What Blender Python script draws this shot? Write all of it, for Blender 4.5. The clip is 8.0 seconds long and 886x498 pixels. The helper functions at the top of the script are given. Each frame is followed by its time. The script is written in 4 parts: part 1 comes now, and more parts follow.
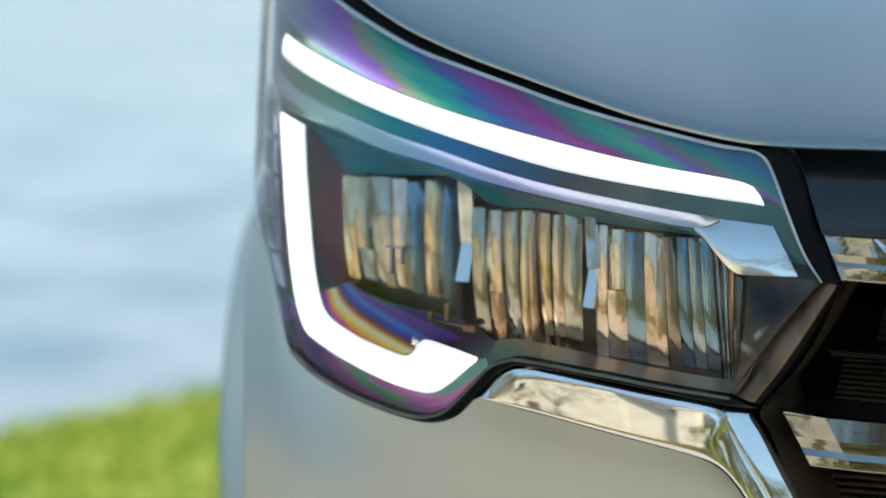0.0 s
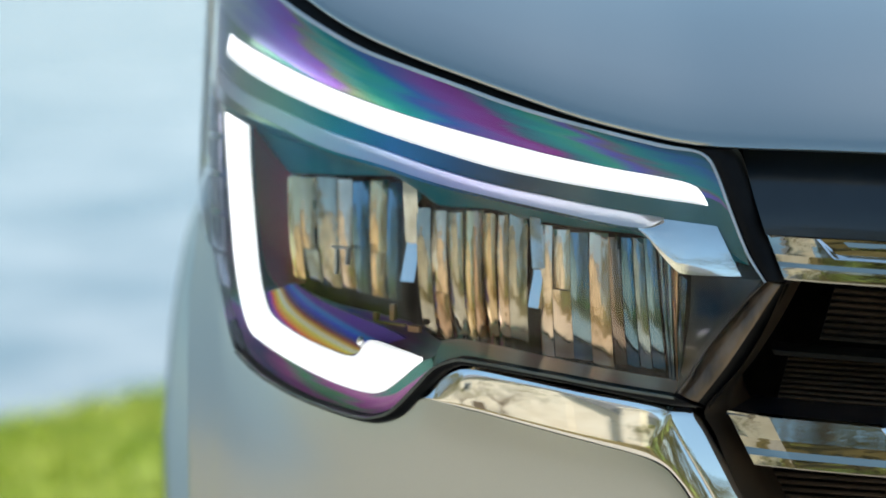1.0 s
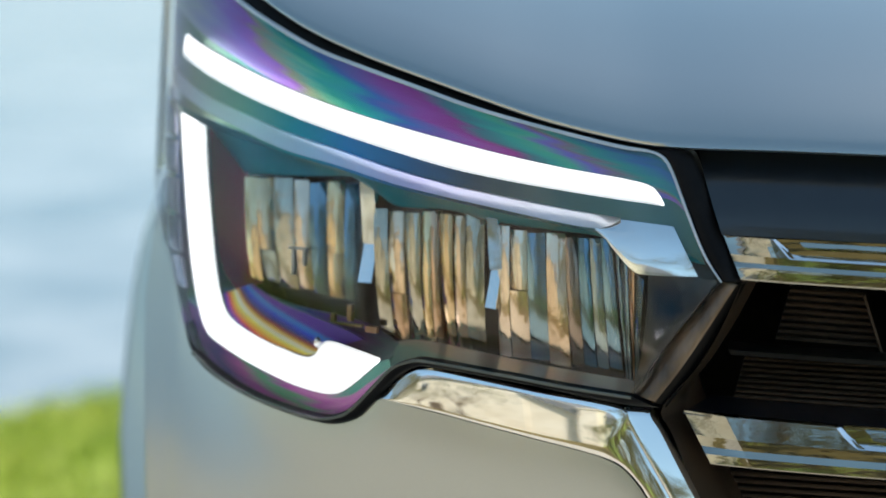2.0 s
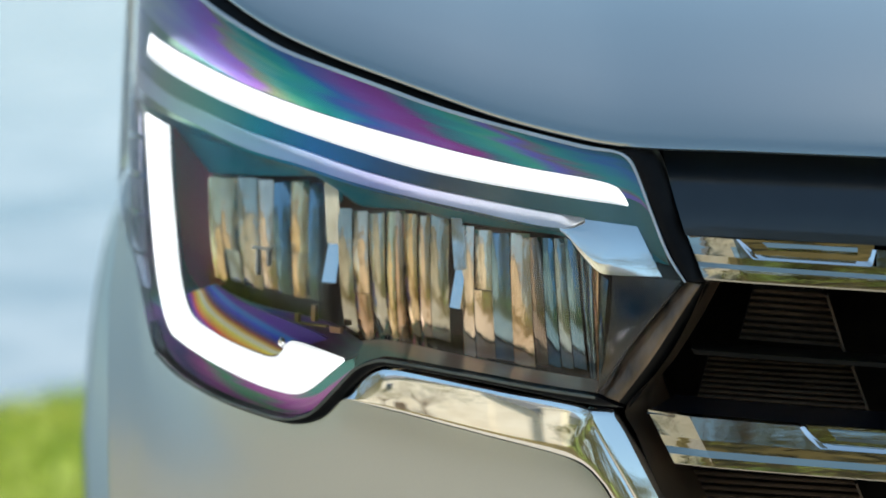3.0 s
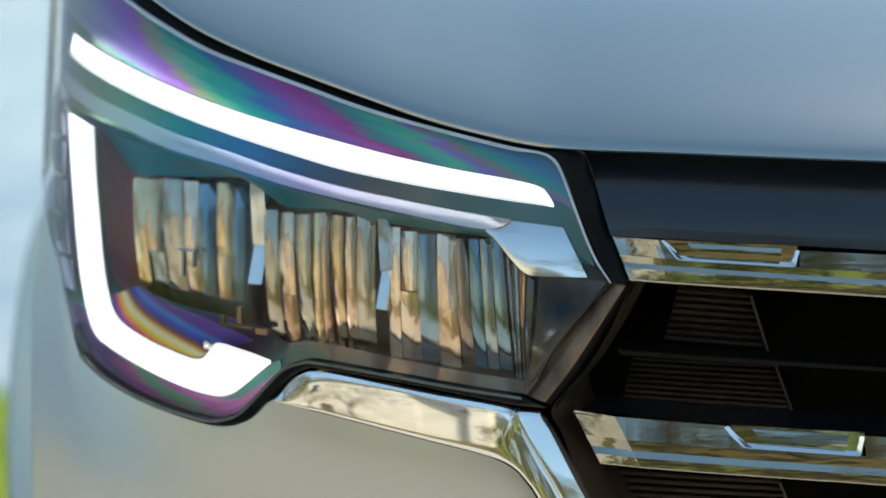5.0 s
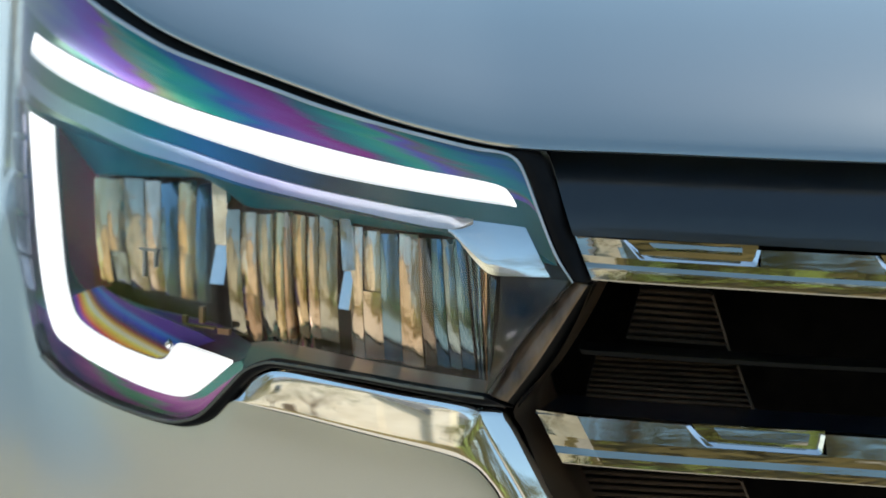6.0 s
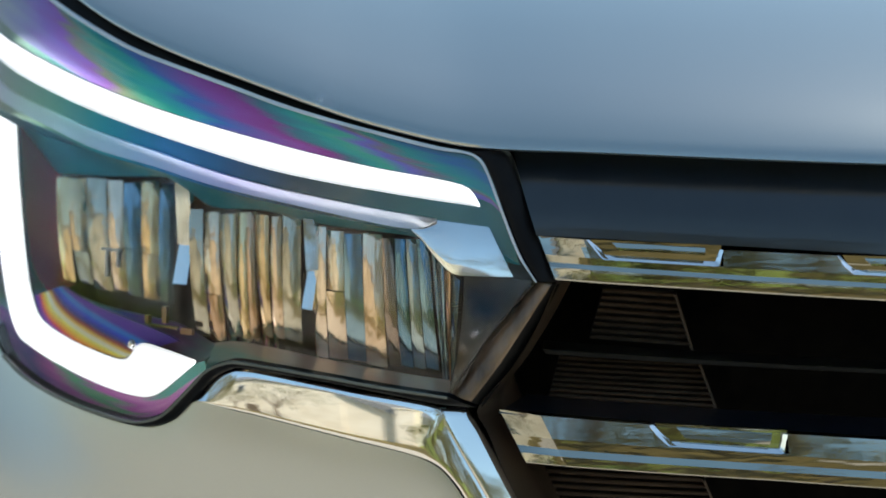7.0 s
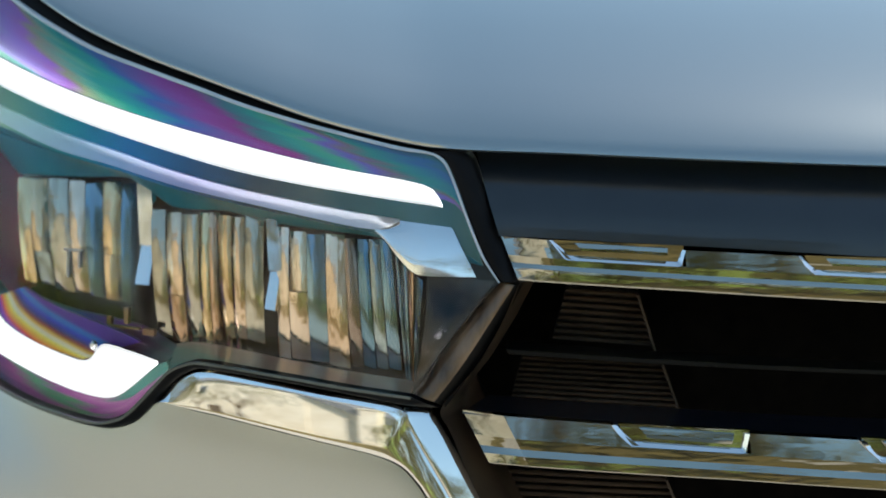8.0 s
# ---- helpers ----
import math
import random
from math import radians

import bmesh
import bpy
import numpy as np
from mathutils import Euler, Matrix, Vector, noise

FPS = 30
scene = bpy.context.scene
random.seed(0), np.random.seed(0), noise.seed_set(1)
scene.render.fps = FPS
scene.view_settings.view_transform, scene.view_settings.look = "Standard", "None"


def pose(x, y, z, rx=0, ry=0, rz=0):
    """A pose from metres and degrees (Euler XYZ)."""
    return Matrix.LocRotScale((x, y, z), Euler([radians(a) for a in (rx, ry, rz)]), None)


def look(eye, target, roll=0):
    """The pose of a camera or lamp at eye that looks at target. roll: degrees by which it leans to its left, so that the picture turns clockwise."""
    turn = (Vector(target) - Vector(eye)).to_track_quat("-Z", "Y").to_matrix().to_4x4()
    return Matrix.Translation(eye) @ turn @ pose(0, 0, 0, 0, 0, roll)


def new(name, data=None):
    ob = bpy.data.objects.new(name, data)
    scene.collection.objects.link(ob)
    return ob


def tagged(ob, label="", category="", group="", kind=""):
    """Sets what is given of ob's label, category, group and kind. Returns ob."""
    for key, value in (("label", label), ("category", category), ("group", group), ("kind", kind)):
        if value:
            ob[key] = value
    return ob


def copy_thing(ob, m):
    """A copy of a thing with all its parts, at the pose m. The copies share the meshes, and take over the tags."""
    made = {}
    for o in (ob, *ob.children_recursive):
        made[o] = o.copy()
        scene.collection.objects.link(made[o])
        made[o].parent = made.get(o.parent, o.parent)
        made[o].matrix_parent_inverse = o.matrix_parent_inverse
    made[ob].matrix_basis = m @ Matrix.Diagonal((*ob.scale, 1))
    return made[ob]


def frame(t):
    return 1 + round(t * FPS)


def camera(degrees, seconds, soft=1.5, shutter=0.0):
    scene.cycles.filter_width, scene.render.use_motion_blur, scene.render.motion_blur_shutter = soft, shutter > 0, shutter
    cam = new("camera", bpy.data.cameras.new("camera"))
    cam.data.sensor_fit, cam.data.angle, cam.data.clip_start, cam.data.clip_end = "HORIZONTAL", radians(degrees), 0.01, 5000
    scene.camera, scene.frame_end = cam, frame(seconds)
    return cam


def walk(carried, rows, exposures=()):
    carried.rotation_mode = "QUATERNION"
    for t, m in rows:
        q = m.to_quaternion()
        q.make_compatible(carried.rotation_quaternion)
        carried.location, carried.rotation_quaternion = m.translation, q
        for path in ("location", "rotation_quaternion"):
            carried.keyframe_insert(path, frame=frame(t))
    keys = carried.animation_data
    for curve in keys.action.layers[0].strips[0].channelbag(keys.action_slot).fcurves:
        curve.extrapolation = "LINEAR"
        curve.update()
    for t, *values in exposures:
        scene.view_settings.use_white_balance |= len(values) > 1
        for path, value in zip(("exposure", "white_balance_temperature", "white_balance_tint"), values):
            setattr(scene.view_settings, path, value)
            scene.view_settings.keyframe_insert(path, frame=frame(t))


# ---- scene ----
# The camera stands on one spot and pans to its right.
cam = camera(26.23, 8.0, soft=1.7)
EYE_Z, PITCH = 1.15, -9.0
PAN = [  # seconds, degrees to the right, up, clockwise
    (0.0, -4.576, -0.030, -0.130),
    (0.5, -3.638, -0.022, -0.095),
    (1.0, -2.926, -0.018, -0.070),
    (1.5, -2.240, -0.006, -0.025),
    (3.0, -0.565, -0.001, 0.003),
    (3.5, 0.000, 0.003, 0.006),
    (4.0, 0.520, 0.020, 0.030),
    (5.5, 2.235, 0.036, 0.115),
    (6.0, 2.788, 0.026, 0.118),
    (6.5, 3.329, 0.022, 0.112),
    (7.0, 3.886, 0.018, 0.124),
    (7.5, 4.500, 0.021, 0.132),
    (8.0, 5.002, 0.028, 0.146),
]
walk(cam, [(t, pose(0, 0, EYE_Z, 90 + PITCH) @ pose(0, 0, 0, 0, -yaw) @ pose(0, 0, 0, up) @ pose(0, 0, 0, 0, 0, -lean))
           for t, yaw, up, lean in PAN], exposures=[(0.0, 0.25), (8.0, 0.25)])
cam.data.dof.use_dof = True
cam.data.dof.focus_distance = 1.44
cam.data.dof.aperture_fstop = 2.8

# ---- sky and sun ----
SUN_AZ, SUN_EL = radians(55), radians(42)   # azimuth clockwise from the way ahead
world = bpy.data.worlds.new("sky")
scene.world = world
world.use_nodes = True
wn, wl = world.node_tree.nodes, world.node_tree.links
sky = wn.new("ShaderNodeTexSky")
sky.sky_type, sky.sun_disc = "NISHITA", False
sky.sun_elevation, sky.sun_rotation = SUN_EL, SUN_AZ
sky.air_density, sky.dust_density, sky.ozone_density = 1.0, 0.4, 0.0
wtc = wn.new("ShaderNodeTexCoord")
cloud = wn.new("ShaderNodeTexNoise")
cloud.inputs["Scale"].default_value, cloud.inputs["Detail"].default_value = 2.6, 5
cloud_ramp = wn.new("ShaderNodeValToRGB")
cloud_ramp.color_ramp.elements[0].position, cloud_ramp.color_ramp.elements[1].position = 0.58, 0.9
cloud_mix = wn.new("ShaderNodeMix")
cloud_mix.data_type = "RGBA"
cloud_mix.inputs["B"].default_value = (3.1, 5.9, 7.8, 1)
cloud_ramp.color_ramp.elements[0].color = (0.36, 0.36, 0.36, 1)
cloud_ramp.color_ramp.elements[1].color = (0.9, 0.9, 0.9, 1)
wl.new(wtc.outputs["Generated"], cloud.inputs["Vector"])
wl.new(cloud.outputs["Fac"], cloud_ramp.inputs["Fac"])
# the haze and the clouds thin out overhead
sky_up, haze, haze_mul = wn.new("ShaderNodeSeparateXYZ"), wn.new("ShaderNodeMapRange"), wn.new("ShaderNodeMath")
haze.inputs["From Min"].default_value, haze.inputs["From Max"].default_value = 0.2, 0.75
haze.inputs["To Min"].default_value, haze.inputs["To Max"].default_value = 1.0, 0.5
haze_mul.operation = "MULTIPLY"
wl.new(wtc.outputs["Generated"], sky_up.inputs["Vector"])
wl.new(sky_up.outputs["Z"], haze.inputs["Value"])
wl.new(cloud_ramp.outputs["Color"], haze_mul.inputs[0])
wl.new(haze.outputs["Result"], haze_mul.inputs[1])
wl.new(haze_mul.outputs[0], cloud_mix.inputs["Factor"])
wl.new(sky.outputs["Color"], cloud_mix.inputs["A"])
wl.new(cloud_mix.outputs["Result"], wn["Background"].inputs["Color"])
wn["Background"].inputs["Strength"].default_value = 0.13

sun = new("sun", bpy.data.lights.new("sun", "SUN"))
sun.data.energy, sun.data.angle, sun.data.color = 4.8, radians(0.6), (1.0, 0.94, 0.84)
sun_way = Vector((math.sin(SUN_AZ) * math.cos(SUN_EL), math.cos(SUN_AZ) * math.cos(SUN_EL), math.sin(SUN_EL)))
sun.matrix_world = look(sun_way * 30, (0, 0, 0))


# ---- materials ----
def material(name, base, rough=0.5, metal=0.0, coat=0.0, spec=0.5):
    m = bpy.data.materials.new(name)
    m.use_nodes = True
    b = m.node_tree.nodes["Principled BSDF"]
    b.inputs["Base Color"].default_value = (*base, 1)
    b.inputs["Roughness"].default_value = rough
    b.inputs["Metallic"].default_value = metal
    b.inputs["Coat Weight"].default_value = coat
    b.inputs["Coat Roughness"].default_value = 0.03
    b.inputs["Specular IOR Level"].default_value = spec
    return m, m.node_tree.nodes, m.node_tree.links, b


def vary(m, low, high, scale, detail=4, bump=0.0, bump_scale=None, stretch=(1, 1, 1), rough=None):
    """Colour between low and high by noise, with a finer bump."""
    n, l = m.node_tree.nodes, m.node_tree.links
    b = n["Principled BSDF"]
    tc, mp = n.new("ShaderNodeTexCoord"), n.new("ShaderNodeMapping")
    mp.inputs["Scale"].default_value = stretch
    l.new(tc.outputs["Object"], mp.inputs["Vector"])
    t = n.new("ShaderNodeTexNoise")
    t.inputs["Scale"].default_value, t.inputs["Detail"].default_value = scale, detail
    l.new(mp.outputs["Vector"], t.inputs["Vector"])
    r = n.new("ShaderNodeValToRGB")
    r.color_ramp.elements[0].color, r.color_ramp.elements[1].color = (*low, 1), (*high, 1)
    r.color_ramp.elements[0].position, r.color_ramp.elements[1].position = 0.32, 0.68
    l.new(t.outputs["Fac"], r.inputs["Fac"])
    l.new(r.outputs["Color"], b.inputs["Base Color"])
    if rough:
        rr = n.new("ShaderNodeMapRange")
        rr.inputs["To Min"].default_value, rr.inputs["To Max"].default_value = rough
        l.new(t.outputs["Fac"], rr.inputs["Value"])
        l.new(rr.outputs["Result"], b.inputs["Roughness"])
    if bump:
        t2, bp = n.new("ShaderNodeTexNoise"), n.new("ShaderNodeBump")
        t2.inputs["Scale"].default_value, t2.inputs["Detail"].default_value = bump_scale or scale * 8, 3
        l.new(mp.outputs["Vector"], t2.inputs["Vector"])
        bp.inputs["Strength"].default_value, bp.inputs["Distance"].default_value = bump, 0.02
        l.new(t2.outputs["Fac"], bp.inputs["Height"])
        l.new(bp.outputs["Normal"], b.inputs["Normal"])
    return m


# metallic silver paint: flakes under a clear coat
PAINT, pn, pl, pb = material("silver_paint", (0.42, 0.52, 0.55), 0.3, 0.96, 1.0)
pb.inputs["Coat Weight"].default_value, pb.inputs["Coat Roughness"].default_value = 0.6, 0.12
pb.inputs["Specular Tint"].default_value = (0.50, 0.56, 0.58, 1)   # flakes dull towards grazing
vary(PAINT, (0.458, 0.490, 0.480), (0.466, 0.498, 0.488), 700, 2, rough=(0.28, 0.30))
BLACK_SATIN = vary(material("black_satin", (0.006, 0.006, 0.006), 0.4, spec=0.15)[0], (0.004, 0.004, 0.004), (0.009, 0.0085, 0.008), 60, rough=(0.3, 0.5))
PANEL_BLACK = vary(material("painted_black", (0.006, 0.010, 0.016), 0.3, coat=0.7, spec=0.6)[0], (0.006, 0.010, 0.016), (0.009, 0.014, 0.021), 30, rough=(0.26, 0.36))
# deep shade of the recess put into a near-black base
VOID = vary(material("grille_mesh_black", (0.003, 0.003, 0.003), 0.9, spec=0.02)[0], (0.002, 0.002, 0.002), (0.005, 0.0045, 0.004), 60)
RIB_GREY = vary(material("rib_plastic", (0.03, 0.027, 0.022), 0.4, spec=0.3)[0], (0.045, 0.031, 0.021), (0.075, 0.052, 0.036), 60, rough=(0.3, 0.45))
PEARL = vary(material("pearl_reflector", (0.3, 0.32, 0.42), 0.2, 0.6)[0], (0.25, 0.28, 0.42), (0.38, 0.38, 0.48), 30, rough=(0.15, 0.25))
SIDE_WALL = vary(material("moulded_surround", (0.03, 0.025, 0.02), 0.35, spec=0.4)[0], (0.02, 0.014, 0.010), (0.06, 0.042, 0.028), 22, rough=(0.25, 0.42))
RUBBER = vary(material("rubber", (0.006, 0.006, 0.007), 0.5, spec=0.12)[0], (0.004, 0.004, 0.005), (0.009, 0.009, 0.010), 50, rough=(0.35, 0.6))
CHROME = vary(material("chrome", (0.82, 0.83, 0.84), 0.03, 1.0)[0], (0.84, 0.845, 0.85), (0.89, 0.892, 0.895), 8, rough=(0.006, 0.02))
# chrome darkened towards olive in its colour, in place of dark tree reflections
GRILLE_CHROME = vary(material("tinted_chrome", (0.5, 0.5, 0.46), 0.04, 1.0)[0], (0.35, 0.352, 0.322), (0.46, 0.457, 0.425), 9, rough=(0.015, 0.04), bump=0.022, bump_scale=26, stretch=(0.35, 1, 2.2))
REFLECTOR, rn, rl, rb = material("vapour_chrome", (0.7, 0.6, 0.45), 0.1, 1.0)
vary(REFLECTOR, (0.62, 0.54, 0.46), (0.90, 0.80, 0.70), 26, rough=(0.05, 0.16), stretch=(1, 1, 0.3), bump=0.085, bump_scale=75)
# cream, blue and dark reflections painted as a random tint per flute
info, reflection_tint, toned = rn.new("ShaderNodeObjectInfo"), rn.new("ShaderNodeValToRGB"), rn.new("ShaderNodeMix")
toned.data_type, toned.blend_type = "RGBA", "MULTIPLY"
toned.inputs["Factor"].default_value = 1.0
reflection_tint.color_ramp.interpolation = "CONSTANT"
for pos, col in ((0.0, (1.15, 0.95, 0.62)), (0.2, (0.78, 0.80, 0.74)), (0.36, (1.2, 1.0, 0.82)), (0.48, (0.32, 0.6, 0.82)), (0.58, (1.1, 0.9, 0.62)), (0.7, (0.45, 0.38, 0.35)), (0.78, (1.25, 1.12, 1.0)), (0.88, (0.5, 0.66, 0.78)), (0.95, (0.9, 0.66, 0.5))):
    e = reflection_tint.color_ramp.elements.new(pos) if pos else reflection_tint.color_ramp.elements[0]
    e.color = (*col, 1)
reflection_tint.color_ramp.elements.remove(reflection_tint.color_ramp.elements[-1])
rl.new(info.outputs["Random"], reflection_tint.inputs["Fac"])
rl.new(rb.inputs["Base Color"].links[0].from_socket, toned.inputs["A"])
rl.new(reflection_tint.outputs["Color"], toned.inputs["B"])
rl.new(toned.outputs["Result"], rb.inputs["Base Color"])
# sky reflection put into the base colour of some flutes
REFLECTOR_SKY = vary(material("blue_tinted_reflector", (0.1, 0.3, 0.45), 0.1, 1.0)[0], (0.15, 0.28, 0.37), (0.34, 0.47, 0.55), 24, rough=(0.05, 0.14), stretch=(1, 1, 0.3), bump=0.04, bump_scale=60)
SMOKED = vary(material("smoked_plastic", (0.03, 0.02, 0.024), 0.25)[0], (0.018, 0.014, 0.018), (0.045, 0.026, 0.03), 12, rough=(0.18, 0.32))
STEEL = vary(material("cast_alloy", (0.5, 0.5, 0.5), 0.35, 1.0)[0], (0.42, 0.42, 0.43), (0.56, 0.56, 0.57), 20, rough=(0.3, 0.4))
# orange-brown glints on the lower brackets, painted as a copper base colour
GLINT_BROWN = vary(material("copper_contact", (0.5, 0.3, 0.2), 0.3, 1.0)[0], (0.26, 0.14, 0.09), (0.40, 0.23, 0.15), 40, rough=(0.25, 0.4))


def calc(tree, op, a, c=0.0):
    """A math node on sockets or numbers."""
    k = tree.nodes.new("ShaderNodeMath")
    k.operation = op
    for i, value in enumerate((a, c)):
        if isinstance(value, (int, float)):
            k.inputs[i].default_value = value
        else:
            tree.links.new(value, k.inputs[i])
    return k.outputs[0]


def hue_band(tree, uv, along, across, stops, swirl, streak, skew=0.0):
    """Soft hue bands that run slantwise over the moulding and wander a little."""
    n, l = tree.nodes, tree.links
    sep = n.new("ShaderNodeSeparateXYZ")
    l.new(uv, sep.inputs["Vector"])
    total = calc(tree, "ADD", calc(tree, "MULTIPLY", sep.outputs["X"], along), calc(tree, "MULTIPLY", sep.outputs["Y"], across))
    if skew:
        total = calc(tree, "ADD", total, calc(tree, "MULTIPLY", calc(tree, "MULTIPLY", sep.outputs["X"], sep.outputs["Y"]), skew))
    for amount, size, turn in ((swirl, (3.0, 1.6, 1), 0.0), (streak, (5.0, 13.0, 1), 0.12)):
        t, mp = n.new("ShaderNodeTexNoise"), n.new("ShaderNodeMapping")
        t.inputs["Scale"].default_value, t.inputs["Detail"].default_value = 1.0, 1.5
        mp.inputs["Scale"].default_value, mp.inputs["Rotation"].default_value = size, (0, 0, turn)
        l.new(uv, mp.inputs["Vector"])
        l.new(mp.outputs["Vector"], t.inputs["Vector"])
        total = calc(tree, "ADD", total, calc(tree, "MULTIPLY", calc(tree, "SUBTRACT", t.outputs["Fac"], 0.5), amount))
    ramp = n.new("ShaderNodeValToRGB")
    els = ramp.color_ramp.elements
    while len(els) < len(stops):
        els.new(0.5)
    for e, (pos, col) in zip(els, stops):
        e.position, e.color = pos, (*col, 1)
    l.new(total, ramp.inputs["Fac"])
    return ramp.outputs["Color"], sep.outputs["Y"]


def iridescent(name, along, across, stops, metal=0.75, swirl=0.1, streak=0.08, rough=0.3, below=None, split=0.5, skew=0.0):
    """Moulded plastic with the sheen of stress colours under sky light painted into its base colour; below: a second
    run of hues past the split across the moulding.
    """
    m, n, l, b = material(name, (0.1, 0.2, 0.25), rough, metal, 0.3)
    uv = n.new("ShaderNodeUVMap").outputs["UV"]
    colour, v = hue_band(m.node_tree, uv, along, across, stops, swirl, streak, skew)
    if below:
        other, _ = hue_band(m.node_tree, uv, 1.0, 0.0, below, 0.06, 0.05)
        mix = n.new("ShaderNodeMix")
        mix.data_type = "RGBA"
        l.new(calc(m.node_tree, "GREATER_THAN", v, split), mix.inputs["Factor"])
        l.new(colour, mix.inputs["A"])
        l.new(other, mix.inputs["B"])
        colour = mix.outputs["Result"]
    l.new(colour, b.inputs["Base Color"])
    return m


# pale left stops hold the sky's reflection, the rest the iridescent sheen
IRIS_TOP = iridescent("bezel_stress_colours", 1.0, 0.0, [
    (0.17, (0.90, 0.94, 1.0)), (0.225, (0.82, 0.84, 1.0)), (0.29, (0.60, 0.58, 1.0)), (0.345, (0.58, 0.34, 1.0)), (0.385, (0.66, 0.28, 0.88)), (0.41, (0.56, 0.64, 0.36)),
    (0.445, (0.20, 0.78, 0.50)), (0.475, (0.04, 0.62, 0.50)), (0.505, (0.03, 0.48, 0.58)), (0.535, (0.08, 0.20, 0.66)), (0.6, (0.40, 0.09, 0.50)),
    (0.645, (0.38, 0.05, 0.36)), (0.675, (0.08, 0.22, 0.30)), (0.71, (0.04, 0.40, 0.40)), (0.74, (0.08, 0.46, 0.34)), (0.77, (0.20, 0.16, 0.66)), (0.79, (0.24, 0.20, 0.28)),
    (0.817, (0.04, 0.34, 0.34)), (0.874, (0.05, 0.18, 0.48)), (0.92, (0.05, 0.20, 0.26)), (1, (0.05, 0.14, 0.18))], 0.75, 0.14, 0.12, skew=-0.4,
    below=[(0.18, (0.60, 0.60, 0.85)), (0.27, (0.50, 0.62, 0.44)), (0.38, (0.26, 0.60, 0.46)), (0.48, (0.05, 0.50, 0.62)), (0.57, (0.03, 0.28, 0.66)),
           (0.66, (0.04, 0.16, 0.38)), (0.75, (0.06, 0.10, 0.16)), (0.9, (0.06, 0.18, 0.22))])
# bright sky sheen of the strip painted as near-white blue base colour
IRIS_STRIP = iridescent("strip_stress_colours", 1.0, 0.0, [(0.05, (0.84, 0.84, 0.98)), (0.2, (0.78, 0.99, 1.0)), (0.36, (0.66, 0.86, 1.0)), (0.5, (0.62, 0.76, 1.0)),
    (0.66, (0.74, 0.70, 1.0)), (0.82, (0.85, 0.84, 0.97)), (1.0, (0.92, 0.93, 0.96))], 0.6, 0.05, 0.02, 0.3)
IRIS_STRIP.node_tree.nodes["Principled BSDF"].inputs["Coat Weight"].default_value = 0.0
IRIS_CORNER = iridescent("corner_stress_colours", 1.0, 0.5, [(0.10, (0.30, 0.34, 0.48)), (0.24, (0.26, 0.32, 0.44)), (0.36, (0.46, 0.44, 0.14)), (0.43, (0.10, 0.30, 0.16)),
    (0.50, (0.03, 0.16, 0.18)), (0.57, (0.06, 0.34, 0.22)), (0.64, (0.26, 0.06, 0.36)), (0.70, (0.10, 0.04, 0.26)), (0.77, (0.50, 0.08, 0.36)), (0.83, (0.10, 0.42, 0.20)),
    (0.90, (0.48, 0.10, 0.50)), (0.97, (0.62, 0.22, 0.60)), (1.0, (0.08, 0.36, 0.32))], 0.45, 0.16, 0.20,
    below=[(0.10, (0.10, 0.16, 0.34)), (0.28, (0.20, 0.10, 0.20)), (0.40, (0.10, 0.24, 0.14)), (0.47, (0.12, 0.30, 0.50)), (0.54, (0.40, 0.44, 0.80)), (0.61, (0.03, 0.26, 0.36)),
           (0.70, (0.04, 0.10, 0.50)), (0.78, (0.22, 0.04, 0.50)), (0.88, (0.16, 0.05, 0.20)), (1.0, (0.05, 0.26, 0.24))], split=0.55)
IRIS_SILL = iridescent("sill_stress_colours", 1.0, 0.25, [(0.0, (0.06, 0.34, 0.28)), (0.22, (0.10, 0.38, 0.26)), (0.36, (0.44, 0.34, 0.22)), (0.6, (0.62, 0.36, 0.26)), (0.8, (0.48, 0.26, 0.22)),
    (1.0, (0.55, 0.44, 0.34))], 0.15, 0.10, 0.12)
BRONZE = vary(material("bronze_panel", (0.10, 0.075, 0.055), 0.2, 0.5)[0], (0.03, 0.07, 0.14), (0.36, 0.27, 0.18), 16, rough=(0.12, 0.25))
# brown reflections and highlights of the dark frame painted as mottled base colour
FRAME_REFLECTION = vary(material("dark_brown_gloss", (0.04, 0.03, 0.022), 0.15)[0], (0.035, 0.025, 0.018), (0.25, 0.165, 0.10), 34, rough=(0.1, 0.24), bump=0.1, bump_scale=120, stretch=(1, 1, 0.4))
# rainbow sheen with its pale yellow streak, painted as diffuse base colour
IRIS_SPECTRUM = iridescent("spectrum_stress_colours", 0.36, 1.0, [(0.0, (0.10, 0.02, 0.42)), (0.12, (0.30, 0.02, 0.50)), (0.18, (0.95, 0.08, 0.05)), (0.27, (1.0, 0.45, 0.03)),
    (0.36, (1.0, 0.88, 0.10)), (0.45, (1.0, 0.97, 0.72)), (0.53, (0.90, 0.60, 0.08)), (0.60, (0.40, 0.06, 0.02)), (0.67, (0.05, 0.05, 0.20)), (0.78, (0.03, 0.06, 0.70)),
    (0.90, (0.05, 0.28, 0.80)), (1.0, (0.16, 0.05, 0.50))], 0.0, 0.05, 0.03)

RIM_EDGE = vary(material("moulded_edge", (0.5, 0.58, 0.65), 0.15)[0], (0.44, 0.52, 0.60), (0.56, 0.64, 0.71), 30, rough=(0.1, 0.2))
SEAL_EDGE = vary(material("seal_edge", (0.10, 0.11, 0.10), 0.2)[0], (0.07, 0.08, 0.07), (0.14, 0.15, 0.13), 30, rough=(0.15, 0.3))
SHROUD_TEAL = vary(material("teal_shroud", (0.02, 0.07, 0.09), 0.4, spec=0.12)[0], (0.02, 0.26, 0.40), (0.06, 0.50, 0.62), 9, rough=(0.22, 0.4))
